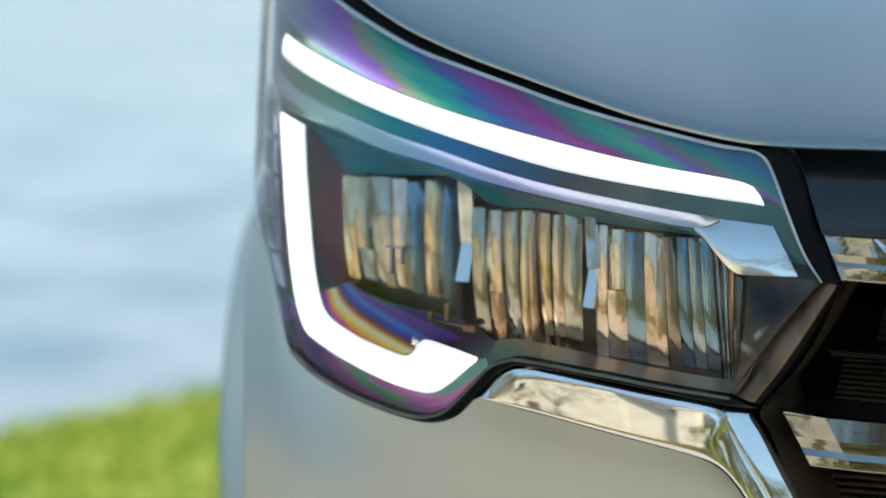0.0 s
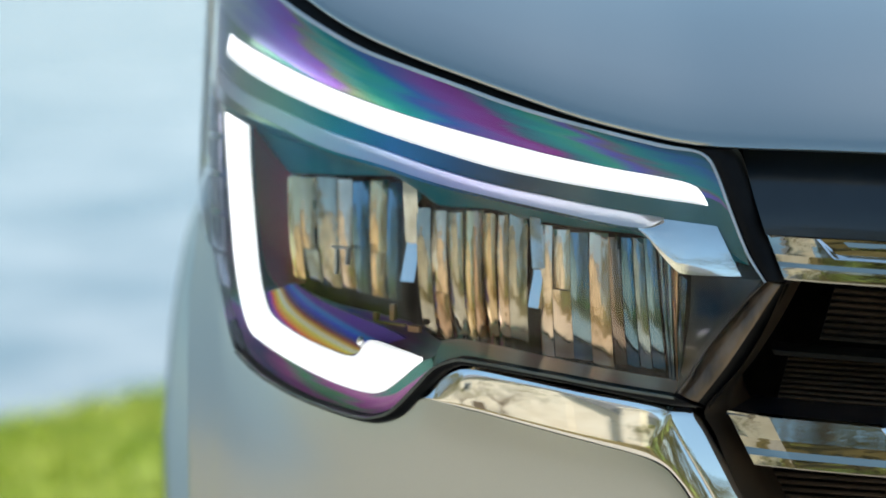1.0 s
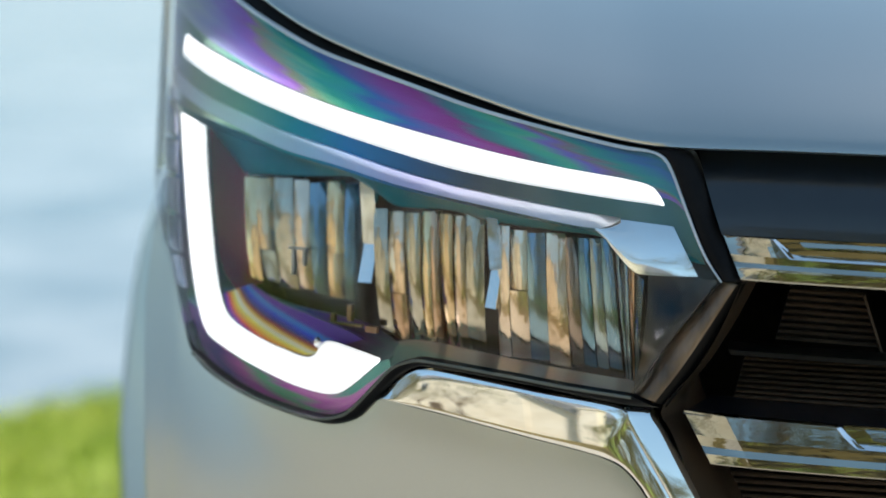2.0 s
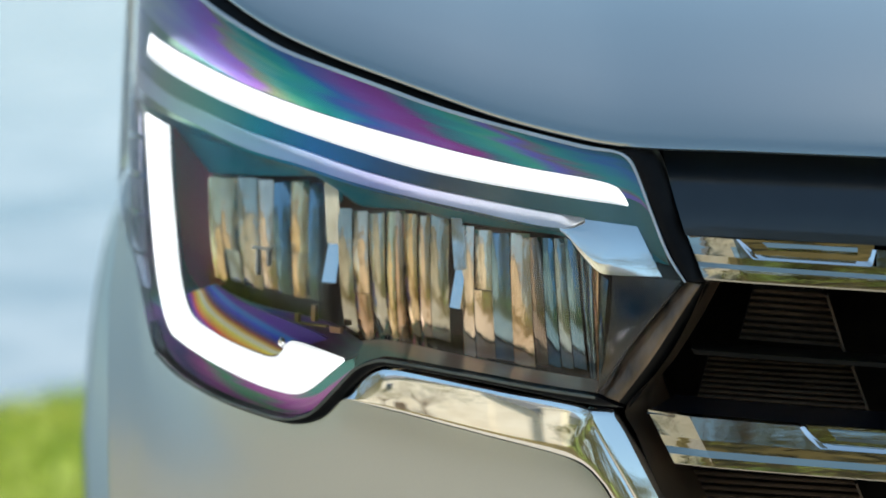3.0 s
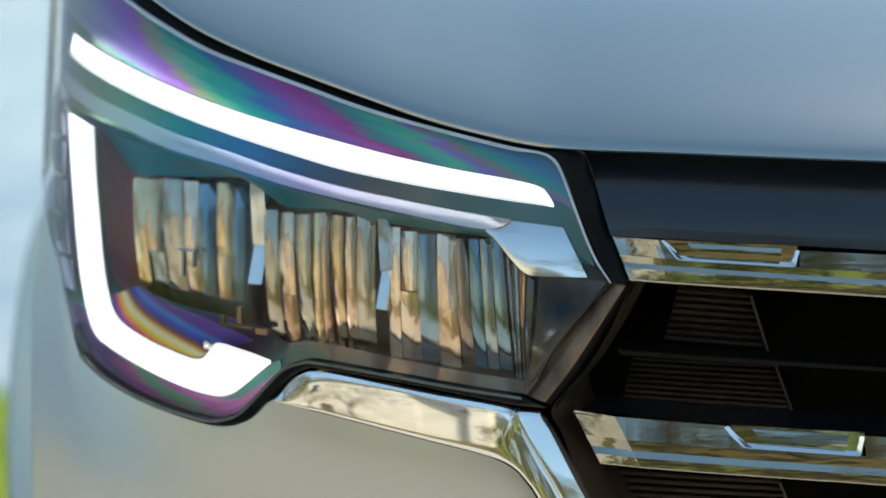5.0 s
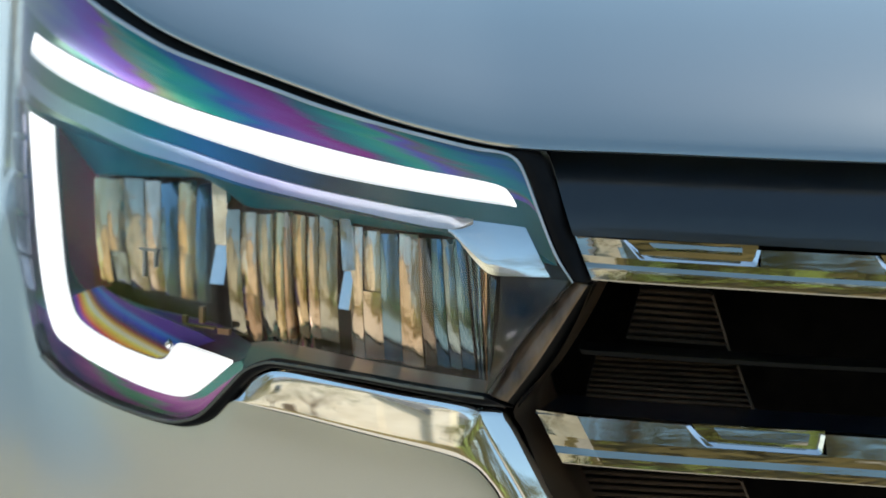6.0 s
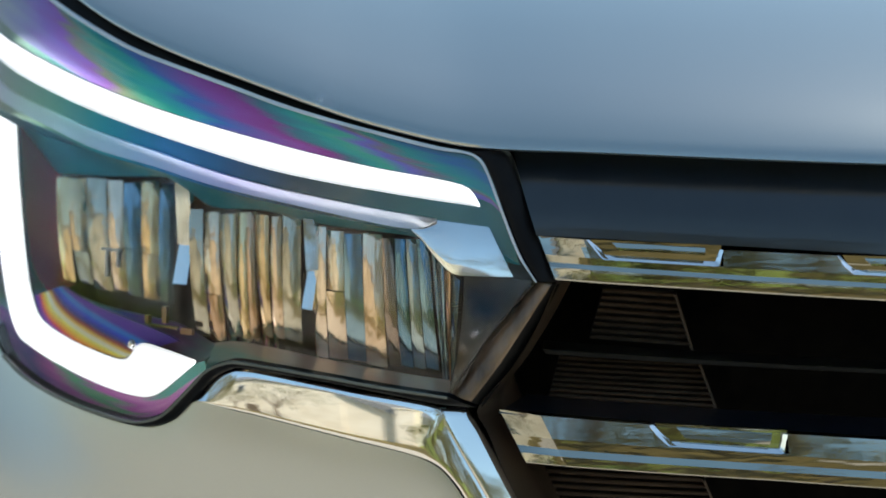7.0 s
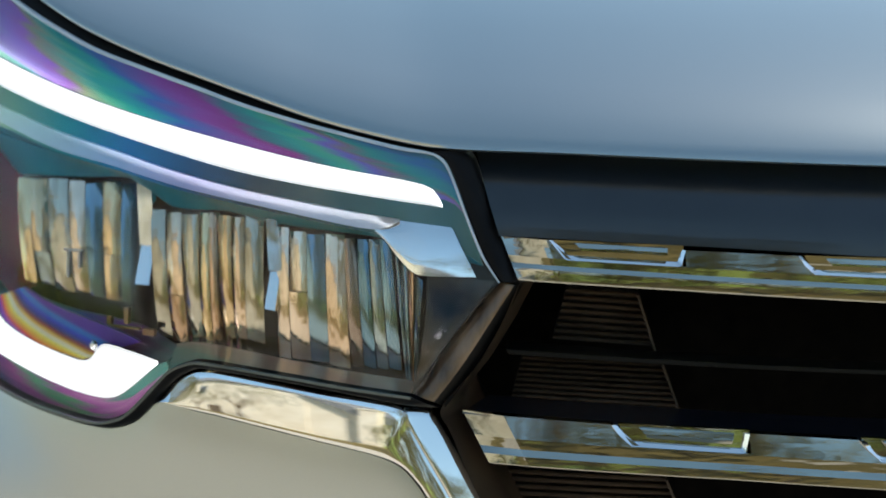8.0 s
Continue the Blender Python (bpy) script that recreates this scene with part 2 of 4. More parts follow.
SHROUD_PLUM = vary(material("plum_shroud", (0.06, 0.018, 0.025), 0.4, spec=0.12)[0], (0.30, 0.015, 0.06), (0.50, 0.03, 0.10), 12, rough=(0.22, 0.4))

LIT, ln, ll, lb = material("lit_led", (0.9, 0.9, 0.9), 0.3)
lb.inputs["Emission Color"].default_value = (0.98, 0.99, 1.0, 1)
# the light guide glows most along its middle
led_uv, led_sep, led_ramp = ln.new("ShaderNodeUVMap"), ln.new("ShaderNodeSeparateXYZ"), ln.new("ShaderNodeValToRGB")
led_ramp.color_ramp.interpolation = "EASE"
for pos, val in ((0.0, 0.25), (0.16, 1.0), (0.6, 1.0), (0.82, 0.36), (1.0, 0.22)):
    e = led_ramp.color_ramp.elements.new(pos) if 0 < pos < 1 else led_ramp.color_ramp.elements[0 if pos == 0 else -1]
    e.color = (val, val, val, 1)
led_gain = ln.new("ShaderNodeMath")
led_gain.operation = "MULTIPLY"
led_gain.inputs[1].default_value = 2.3
ll.new(led_uv.outputs["UV"], led_sep.inputs["Vector"])
ll.new(led_sep.outputs["Y"], led_ramp.inputs["Fac"])
ll.new(led_ramp.outputs["Color"], led_gain.inputs[0])
ll.new(led_gain.outputs[0], lb.inputs["Emission Strength"])

# clear polycarbonate cover: straight through, with a Fresnel gloss
CLEAR = bpy.data.materials.new("clear_polycarbonate")
CLEAR.use_nodes = True
cn, cl = CLEAR.node_tree.nodes, CLEAR.node_tree.links
cn.remove(cn["Principled BSDF"])
see, shine, fres, blend = cn.new("ShaderNodeBsdfTransparent"), cn.new("ShaderNodeBsdfGlossy"), cn.new("ShaderNodeFresnel"), cn.new("ShaderNodeMixShader")
see.inputs["Color"].default_value = (0.93, 0.95, 0.96, 1)
shine.inputs["Roughness"].default_value = 0.02
fres.inputs["IOR"].default_value = 1.55
cl.new(fres.outputs["Fac"], blend.inputs["Fac"])
cl.new(see.outputs["BSDF"], blend.inputs[1])
cl.new(shine.outputs["BSDF"], blend.inputs[2])
cl.new(blend.outputs["Shader"], cn["Material Output"].inputs["Surface"])

CLEAR_INNER = bpy.data.materials.new("clear_inner_face")
CLEAR_INNER.use_nodes = True
cn, cl = CLEAR_INNER.node_tree.nodes, CLEAR_INNER.node_tree.links
cn.remove(cn["Principled BSDF"])
see = cn.new("ShaderNodeBsdfTransparent")
cl.new(see.outputs["BSDF"], cn["Material Output"].inputs["Surface"])

PAVING = vary(material("pale_paving", (0.45, 0.40, 0.32), 0.8)[0], (0.49, 0.42, 0.325), (0.63, 0.55, 0.43), 3.0, 6, 0.3, 60)
TURF = vary(material("turf", (0.16, 0.24, 0.03), 0.8)[0], (0.24, 0.33, 0.035), (0.42, 0.46, 0.09), 1.6, 6, 0.5, 40)
DRY_GRASS = vary(material("dry_grass", (0.13, 0.11, 0.04), 0.9)[0], (0.10, 0.08, 0.018), (0.28, 0.20, 0.06), 0.8, 6, 0.6, 30)
BLADE = vary(material("grass_blade", (0.2, 0.3, 0.03), 0.6)[0], (0.36, 0.50, 0.05), (0.66, 0.70, 0.16), 2.5, 4)
LAKE = vary(material("lake_water", (0.36, 0.44, 0.48), 0.2)[0], (0.17, 0.235, 0.27), (0.40, 0.44, 0.455), 1.0, 5, 0.3, 4.0)
STUCCO = vary(material("cream_stucco", (0.72, 0.62, 0.46), 0.85)[0], (0.76, 0.67, 0.51), (0.88, 0.80, 0.64), 1.2, 6, 0.3, 50)
ROOFING = vary(material("grey_roofing", (0.2, 0.2, 0.2), 0.7)[0], (0.15, 0.15, 0.15), (0.27, 0.27, 0.26), 6, 5, 0.3, 40)
DARK_GLASS = material("window_glass", (0.03, 0.04, 0.05), 0.06)[0]
WHITE_PAINT = vary(material("white_paint", (0.75, 0.74, 0.7), 0.5)[0], (0.7, 0.69, 0.65), (0.8, 0.79, 0.75), 9)
BARK = vary(material("bark", (0.16, 0.12, 0.08), 0.9)[0], (0.10, 0.075, 0.05), (0.24, 0.18, 0.12), 9, 6, 0.6, 30, stretch=(1, 1, 0.25))
LEAF = vary(material("olive_leaf", (0.09, 0.11, 0.03), 0.55)[0], (0.06, 0.065, 0.012), (0.20, 0.17, 0.04), 1.4, 4)

# ---- lines of the car's nose ----
# Each line runs over the nose: (metres round it from the car's middle, minus towards its right flank; height).
HOOD_EDGE = [(-0.9222, 1.1785), (-0.8577, 1.1420), (-0.7906, 1.1079), (-0.7427, 1.0863), (-0.6867, 1.0669), (-0.6356, 1.0517), (-0.5876, 1.0372),
    (-0.5417, 1.0236), (-0.4973, 1.0133), (-0.4584, 1.0063), (-0.4243, 1.0037), (-0.3499, 1.0024), (-0.2229, 0.9986), (-0.1082, 0.9955)]
LENS_TOP = [(-0.9826, 1.1794), (-0.8974, 1.1418), (-0.8222, 1.1074), (-0.7731, 1.0870), (-0.7304, 1.0706), (-0.6811, 1.0566), (-0.6354, 1.0436),
    (-0.6015, 1.0334), (-0.5643, 1.0238), (-0.5193, 1.0136), (-0.4755, 1.0043), (-0.4519, 1.0007), (-0.4412, 0.9955), (-0.4343, 0.9833), (-0.4239,
    0.9568), (-0.4109, 0.9262), (-0.3981, 0.9059)]
LENS_BOTTOM = [(-1.0500, 0.9300), (-0.9949, 0.9130), (-0.9656, 0.8969), (-0.9399, 0.8856), (-0.9259, 0.8680), (-0.9138, 0.8503), (-0.9018, 0.8327), (-0.8757, 0.8140), (-0.8405, 0.8006), (-0.7966, 0.7899), (-0.7585, 0.7842),
    (-0.7238, 0.7810), (-0.7048, 0.7847), (-0.6916, 0.7921), (-0.6714, 0.8127), (-0.6566, 0.8274), (-0.6419, 0.8345), (-0.6255, 0.8363), (-0.5605,
    0.8302), (-0.5159, 0.8249), (-0.4639, 0.8196), (-0.4392, 0.8546), (-0.4186, 0.8817), (-0.3981, 0.9059)]
LENS_RIM = [(-0.9003, 1.1385), (-0.8243, 1.1046), (-0.7748, 1.0842), (-0.7314, 1.0679), (-0.6820, 1.0540), (-0.6363, 1.0410), (-0.6024, 1.0308),
    (-0.5652, 1.0213), (-0.5201, 1.0111), (-0.4764, 1.0018), (-0.4527, 0.9990), (-0.4429, 0.9943), (-0.4360, 0.9827), (-0.4256, 0.9561), (-0.4126,
    0.9256), (-0.3993, 0.9059)]
LENS_RIM_LOW = [(-0.8786, 0.8111), (-0.8428, 0.7978), (-0.7979, 0.7874), (-0.7597, 0.7817), (-0.7238, 0.7787), (-0.7037, 0.7825),
    (-0.6895, 0.7905), (-0.6693, 0.8111), (-0.6551, 0.8258), (-0.6414, 0.8323), (-0.6255, 0.8341), (-0.5604, 0.8281), (-0.5159, 0.8227), (-0.4634,
    0.8175)]
SEAL_BOTTOM = [(-0.9021, 0.8323), (-0.8856, 0.8140), (-0.8452, 0.7950), (-0.7986, 0.7844), (-0.7603, 0.7784),
    (-0.7227, 0.7751), (-0.7010, 0.7783), (-0.6853, 0.7865), (-0.6642, 0.8081), (-0.6510, 0.8213), (-0.6389, 0.8277), (-0.6254, 0.8297), (-0.5603,
    0.8237), (-0.5158, 0.8180), (-0.4723, 0.8119), (-0.4425, 0.8105)]
SEAL_SIDE_IN = [(-0.4519, 1.0007), (-0.4412, 0.9955), (-0.4343, 0.9833), (-0.4239, 0.9568), (-0.4109, 0.9262), (-0.3981, 0.9059)]
SEAL_SIDE_OUT = [(-0.4285, 1.0028), (-0.4200, 0.9960), (-0.4136, 0.9796), (-0.4050, 0.9572), (-0.3942, 0.9308), (-0.3835, 0.9051)]
FRAME_IN = [(-0.3981, 0.9059), (-0.4186, 0.8817), (-0.4392, 0.8546), (-0.4639, 0.8196)]
FRAME_MID = [(-0.3872, 0.9042), (-0.4080, 0.8712), (-0.4263, 0.8425), (-0.4460, 0.8154)]
FRAME_OUT = [(-0.3806, 0.9035), (-0.3996, 0.8686), (-0.4178, 0.8386), (-0.4390, 0.8089)]
LED_TOP = [(-0.9377, 1.0766), (-0.8592, 1.0587), (-0.7835, 1.0393), (-0.7229, 1.0243), (-0.6679, 1.0124), (-0.6170, 1.0021), (-0.5688, 0.9926),
    (-0.5227, 0.9847), (-0.4779, 0.9784), (-0.4559, 0.9739), (-0.4484, 0.9687), (-0.4435, 0.9596)]
LED_BOTTOM = [(-0.9483, 1.0575), (-0.8975, 1.0455), (-0.8404, 1.0320), (-0.7825, 1.0180), (-0.7221, 1.0039), (-0.6672, 0.9919), (-0.6164, 0.9810),
    (-0.5685, 0.9734), (-0.5224, 0.9674), (-0.4777, 0.9620), (-0.4557, 0.9597), (-0.4435, 0.9580)]
STRIP_TOP = [(-0.9695, 1.0451), (-0.8945, 1.0266), (-0.8305, 1.0140), (-0.7810, 1.0027), (-0.7211, 0.9907), (-0.6664, 0.9781), (-0.6158, 0.9682),
    (-0.5679, 0.9608), (-0.5220, 0.9540), (-0.4950, 0.9505), (-0.4773, 0.9481)]
STRIP_BOTTOM = [(-0.9677, 1.0320), (-0.8996, 1.0170), (-0.8421, 1.0052), (-0.7775, 0.9892), (-0.7182, 0.9793), (-0.6641, 0.9677), (-0.6141, 0.9592),
    (-0.5666, 0.9515), (-0.5209, 0.9439), (-0.5008, 0.9413), (-0.4876, 0.9417), (-0.4767, 0.9473)]
WING_TOP = [(-0.4966, 0.9505), (-0.4886, 0.9493), (-0.4775, 0.9477), (-0.4555, 0.9455), (-0.4360, 0.9435)]
WING_BOTTOM = [(-0.4957, 0.9397), (-0.4917, 0.9364), (-0.4868, 0.9320), (-0.4765, 0.9202), (-0.4654, 0.9100), (-0.4545, 0.9075), (-0.4167, 0.9075)]
HOOK_OUT = [(-0.9466, 1.0081), (-0.9304, 0.9588), (-0.9164, 0.9118), (-0.9041, 0.8747), (-0.8893, 0.8439), (-0.8746, 0.8268), (-0.8545, 0.8199),
    (-0.8068, 0.8084), (-0.7619, 0.7992), (-0.7302, 0.7958), (-0.7146, 0.7981), (-0.7008, 0.8065), (-0.6754, 0.8275)]
HOOK_IN = [(-0.8853, 1.0001), (-0.8795, 0.9636), (-0.8690, 0.9174), (-0.8600, 0.8806), (-0.8506, 0.8581), (-0.8372, 0.8443), (-0.8018, 0.8331),
    (-0.7630, 0.8254), (-0.7480, 0.8236), (-0.7393, 0.8264), (-0.7270, 0.8387), (-0.7003, 0.8355), (-0.6755, 0.8302)]
BEZEL_BASE = [(-1.0333, 1.0194), (-0.9414, 1.0111), (-0.8510, 1.0007), (-0.7844, 0.9853), (-0.7240, 0.9755), (-0.6688, 0.9639), (-0.6176, 0.9555),
    (-0.5693, 0.9477), (-0.5230, 0.9406), (-0.4780, 0.9337), (-0.4340, 0.9267), (-0.4122, 0.9147)]
CORNER_OUT = [(-1.0333, 1.0248), (-1.0327, 0.9478), (-1.0320, 0.8808), (-1.0325, 0.8338), (-0.9537, 0.8222), (-0.8960, 0.8075), (-0.8568, 0.7947),
    (-0.8101, 0.7850), (-0.7704, 0.7795), (-0.7357, 0.7768), (-0.7167, 0.7806), (-0.7028, 0.7882), (-0.6815, 0.8092), (-0.6655, 0.8242)]
CORNER_IN = [(-0.9104, 0.9930), (-0.9027, 0.9586), (-0.8906, 0.9113), (-0.8820, 0.8856), (-0.8632, 0.8672), (-0.8285, 0.8620), (-0.7875, 0.8565),
    (-0.7500, 0.8537), (-0.7155, 0.8503), (-0.6976, 0.8450), (-0.6860, 0.8401), (-0.6792, 0.8370), (-0.6746, 0.8356), (-0.6690, 0.8342)]
SILL_OUT = [(-0.6608, 0.8263), (-0.6459, 0.8334), (-0.6292, 0.8352), (-0.5630, 0.8292), (-0.5178, 0.8239), (-0.4651, 0.8186)]
SILL_IN = [(-0.6805, 0.8360), (-0.6610, 0.8389), (-0.6285, 0.8369), (-0.5772, 0.8306), (-0.5282, 0.8247), (-0.4671, 0.8186)]
SPECTRUM_A = [(-0.8505, 0.8628), (-0.8385, 0.8454), (-0.8022, 0.8334), (-0.7634, 0.8262), (-0.7466, 0.8245), (-0.7351, 0.8295)]
SPECTRUM_B = [(-0.8252, 0.8721), (-0.7899, 0.8613), (-0.7552, 0.8545), (-0.7260, 0.8484), (-0.7090, 0.8437), (-0.7004, 0.8405)]
SHROUD_TOP = [(-0.9025, 0.9974), (-0.7962, 0.9833), (-0.7339, 0.9735), (-0.6769, 0.9619), (-0.6239, 0.9535), (-0.5740, 0.9457), (-0.5032, 0.9360)]
SHROUD_LOW = [(-0.8663, 0.9577), (-0.7887, 0.9616), (-0.7248, 0.9635), (-0.6915, 0.9446), (-0.6350, 0.9430), (-0.5824, 0.9348), (-0.4893, 0.9279)]
SHROUD_SIDE_A = [(-0.9059, 0.9957), (-0.8971, 0.9602), (-0.8854, 0.9132), (-0.8748, 0.8808), (-0.8466, 0.8605)]
SHROUD_SIDE_B = [(-0.8663, 0.9577), (-0.8615, 0.9370), (-0.8555, 0.9039), (-0.8498, 0.8699), (-0.8391, 0.8674)]
SIDE_REF = [(-0.9948, 1.0189), (-0.9468, 1.0174), (-0.9408, 0.9886), (-0.9844, 0.9878), (-0.9834, 0.9839), (-0.9401, 0.9838), (-0.9350, 0.9552),
    (-0.9737, 0.9551), (-0.9730, 0.9512), (-0.9330, 0.9515), (-0.9272, 0.9221), (-0.9633, 0.9226), (-0.9627, 0.9187), (-0.9254, 0.9184), (-0.9177,
    0.8894), (-0.9510, 0.8897), (-0.9487, 0.8861), (-0.9161, 0.8857), (-0.9047, 0.8602), (-0.9332, 0.8618)]
BRACKETS = [(-0.7865, 0.9061), (-0.7656, 0.9067), (-0.7819, 0.9052), (-0.7793, 0.8837), (-0.7699, 0.9063), (-0.7676, 0.8922), (-0.7389, 0.8495),
    (-0.7069, 0.8495), (-0.7391, 0.8564), (-0.7349, 0.8500), (-0.7222, 0.8645), (-0.7180, 0.8517), (-0.7034, 0.8493), (-0.6919, 0.8444)]
SCREW = (-0.7341, 0.8376)
SIDE_PANEL_A = [(-0.4568, 0.9045), (-0.4576, 0.8734), (-0.4611, 0.8475), (-0.4664, 0.8231)]
SIDE_PANEL_B = [(-0.4021, 0.9050), (-0.4196, 0.8823), (-0.4405, 0.8550), (-0.4636, 0.8212)]
BOWL_A = [(-0.8488, 0.9599), (-0.7483, 0.9577), (-0.7453, 0.8559), (-0.8337, 0.8742)]
BOWL_B = [(-0.7062, 0.9441), (-0.6059, 0.9395), (-0.6032, 0.8252), (-0.6972, 0.8400)]
BOWL_C = [(-0.5875, 0.9346), (-0.4913, 0.9264), (-0.4793, 0.8113), (-0.5850, 0.8262)]
BOWL_D = [(-0.4877, 0.9189), (-0.4623, 0.8989), (-0.4653, 0.8187), (-0.4760, 0.8124)]
POST_A = [(-0.7192, 0.9620), (-0.7068, 0.9613), (-0.7044, 0.8823), (-0.7169, 0.8827)]
POST_B = [(-0.5957, 0.9410), (-0.5871, 0.9396), (-0.5860, 0.8696), (-0.5942, 0.8714)]
BEND = [(-0.7178, 0.9141), (-0.5948, 0.9005)]
TRIM_TOP = [(-0.6667, 0.8038), (-0.6544, 0.8175), (-0.6422, 0.8243), (-0.6302, 0.8267), (-0.6064, 0.8251), (-0.5378, 0.8162), (-0.4722, 0.8072)]
TRIM_CREASE = [(-0.4722, 0.8072), (-0.4641, 0.7918), (-0.4343, 0.7424), (-0.3981, 0.6780)]
TRIM_SIDE = [(-0.4508, 0.8058), (-0.4420, 0.7929), (-0.4111, 0.7437), (-0.3716, 0.6795)]
TRIM_BOTTOM = [(-0.6666, 0.8020), (-0.6344, 0.7980), (-0.6058, 0.7940), (-0.5371, 0.7819), (-0.4930, 0.7735), (-0.4712, 0.7662), (-0.4571, 0.7530),
    (-0.4469, 0.7382), (-0.4086, 0.6774)]
BUMPER_TOP = [(-1.0520, 0.9270), (-0.9960, 0.9105), (-0.9670, 0.8942), (-0.9422, 0.8835), (-0.9284, 0.8665), (-0.9162, 0.8488), (-0.9050, 0.8300), (-0.8856, 0.8075), (-0.8452, 0.7941), (-0.7986, 0.7835), (-0.7602, 0.7774),
    (-0.7226, 0.7742), (-0.7009, 0.7774), (-0.6853, 0.7856), (-0.6691, 0.8000), (-0.6344, 0.7958), (-0.6057, 0.7918), (-0.5370, 0.7797), (-0.4929,
    0.7714), (-0.4720, 0.7635), (-0.4588, 0.7507), (-0.4490, 0.7363), (-0.4102, 0.6754)]
SURROUND_IN = [(-0.3835, 0.9051), (-0.3996, 0.8686), (-0.4178, 0.8386), (-0.4416, 0.8096), (-0.4335, 0.7912), (-0.4111, 0.7437), (-0.3716, 0.6795)]
SURROUND_OUT = [(-0.3710, 0.9034), (-0.3871, 0.8731), (-0.4053, 0.8433), (-0.4264, 0.8086), (-0.4076, 0.7688), (-0.3921, 0.7412), (-0.3582, 0.6802)]
PANEL_TOP = [(-0.4201, 1.0025), (-0.4092, 1.0030), (-0.3499, 1.0011), (-0.2229, 0.9973), (-0.1083, 0.9943)]
PANEL_LOW = [(-0.3987, 0.9404), (-0.3708, 0.9397), (-0.3076, 0.9375), (-0.2233, 0.9339), (-0.1090, 0.9277)]
BAR_TOP = [(-0.3978, 0.9392), (-0.3615, 0.9383), (-0.3560, 0.9318), (-0.3492, 0.9240), (-0.2633, 0.9203), (-0.2600, 0.9323), (-0.1758, 0.9288),
    (-0.1702, 0.9210), (-0.1630, 0.9152), (-0.0866, 0.9119)]
BAR_LOW = [(-0.3844, 0.9080), (-0.2653, 0.9025), (-0.1089, 0.8941), (-0.0865, 0.8928)]
BAR_INLAY = [(-0.3425, 0.9364), (-0.2735, 0.9336), (-0.2735, 0.9283), (-0.3365, 0.9307)]
BAR2_TOP = [(-0.4259, 0.8075), (-0.3127, 0.8011), (-0.3070, 0.7939), (-0.2975, 0.7855), (-0.2120, 0.7807), (-0.2092, 0.7954), (-0.1250, 0.7902),
    (-0.1183, 0.7828), (-0.1084, 0.7741), (-0.0833, 0.7722)]
BAR2_LOW = [(-0.4034, 0.7704), (-0.3044, 0.7655), (-0.2197, 0.7612), (-0.1048, 0.7531), (-0.0822, 0.7516)]
BAR2_INLAY = [(-0.2916, 0.7991), (-0.2203, 0.7951), (-0.2222, 0.7874), (-0.2851, 0.7915)]
SLAT = [(-0.3951, 0.8469), (-0.0927, 0.8331), (-0.0926, 0.8296), (-0.3928, 0.8426)]
SHELF_BACK = [(-0.4092, 0.8050), (-0.0850, 0.7889)]
SHELF_FRONT = [(-0.4259, 0.8060), (-0.1034, 0.7879)]
RIBS_A = [(-0.3463, 0.8878), (-0.2888, 0.8847), (-0.2739, 0.8413), (-0.3579, 0.8458)]
RIBS_B = [(-0.3824, 0.8336), (-0.2676, 0.8302), (-0.2525, 0.7933), (-0.3912, 0.7995)]
RIBS_C = [(-0.4025, 0.7425), (-0.2611, 0.7375), (-0.2479, 0.7093), (-0.4101, 0.7130)]
SIDE_REFLECTORS = [SIDE_REF[i:i + 4] for i in range(0, len(SIDE_REF), 4)]

NOSE_X, NOSE_Y, HALF, SWEEP, POWER = 0.56, 1.36, 0.888, 0.46, 2.5
_ph = np.linspace(0, math.pi / 2, 1500)
_x = np.r_[-HALF * np.sin(_ph) ** (2 / POWER), np.full(60, -HALF)]
_y = np.r_[SWEEP * (1 - np.clip(np.cos(_ph), 0, 1) ** (2 / POWER)), SWEEP + 0.03 * np.arange(1, 61)]
_len = np.r_[0, np.cumsum(np.hypot(np.diff(_x), np.diff(_y)))]
PLAN_A, PLAN_X, PLAN_Y = -_len[::-1], _x[::-1], _y[::-1]


def plan(a):
    return (np.interp(a, PLAN_A, PLAN_X), np.interp(a, PLAN_A, PLAN_Y)) if a <= 0 else (a, np.interp(-a, PLAN_A, PLAN_Y))


def nose(a, z, d=0.0):
    """The point of the nose at a round it and z high, d metres in from the skin."""
    (x, y), (x1, y1), (x2, y2) = plan(a), plan(a - 1e-3), plan(a + 1e-3)
    tx, ty = x2 - x1, y2 - y1
    run = math.hypot(tx, ty)
    nx = max(-0.5, min(0.5, -ty / run))
    h = max(z - 0.92, -0.1)
    tuck = max(0.82 - z, 0.0)
    lean = 0.16 * h + 0.45 * h * h - 0.07 * tuck + 0.6 * tuck * tuck
    return Vector((NOSE_X + x * (1 - 0.03 * (z - 0.75) / HALF) + nx * d, NOSE_Y + y + math.sqrt(1 - nx * nx) * d + lean, z))


def even(line, n, smooth=True, at=None):
    """n + 1 points spread evenly (or at the fractions given) along a line."""
    p = np.array(line, float)
    if smooth and len(p) > 2:
        q = np.vstack([2 * p[0] - p[1], p, 2 * p[-1] - p[-2]])
        fine = []
        for i in range(1, len(q) - 2):
            k = 0.5
            for s in np.linspace(0, 1, 10, endpoint=False):
                a, b, c, e = q[i - 1], q[i], q[i + 1], q[i + 2]
                fine.append(k * (2 * b + (c - a) * s + (2 * a - 5 * b + 4 * c - e) * s * s + (3 * b - a - 3 * c + e) * s ** 3))
        p = np.array(fine + [q[-2]])
    run = np.r_[0, np.cumsum(np.hypot(*np.diff(p, axis=0).T))]
    where = (np.linspace(0, 1, n + 1) if at is None else np.array(at)) * run[-1]
    return np.c_[np.interp(where, run, p[:, 0]), np.interp(where, run, p[:, 1])]


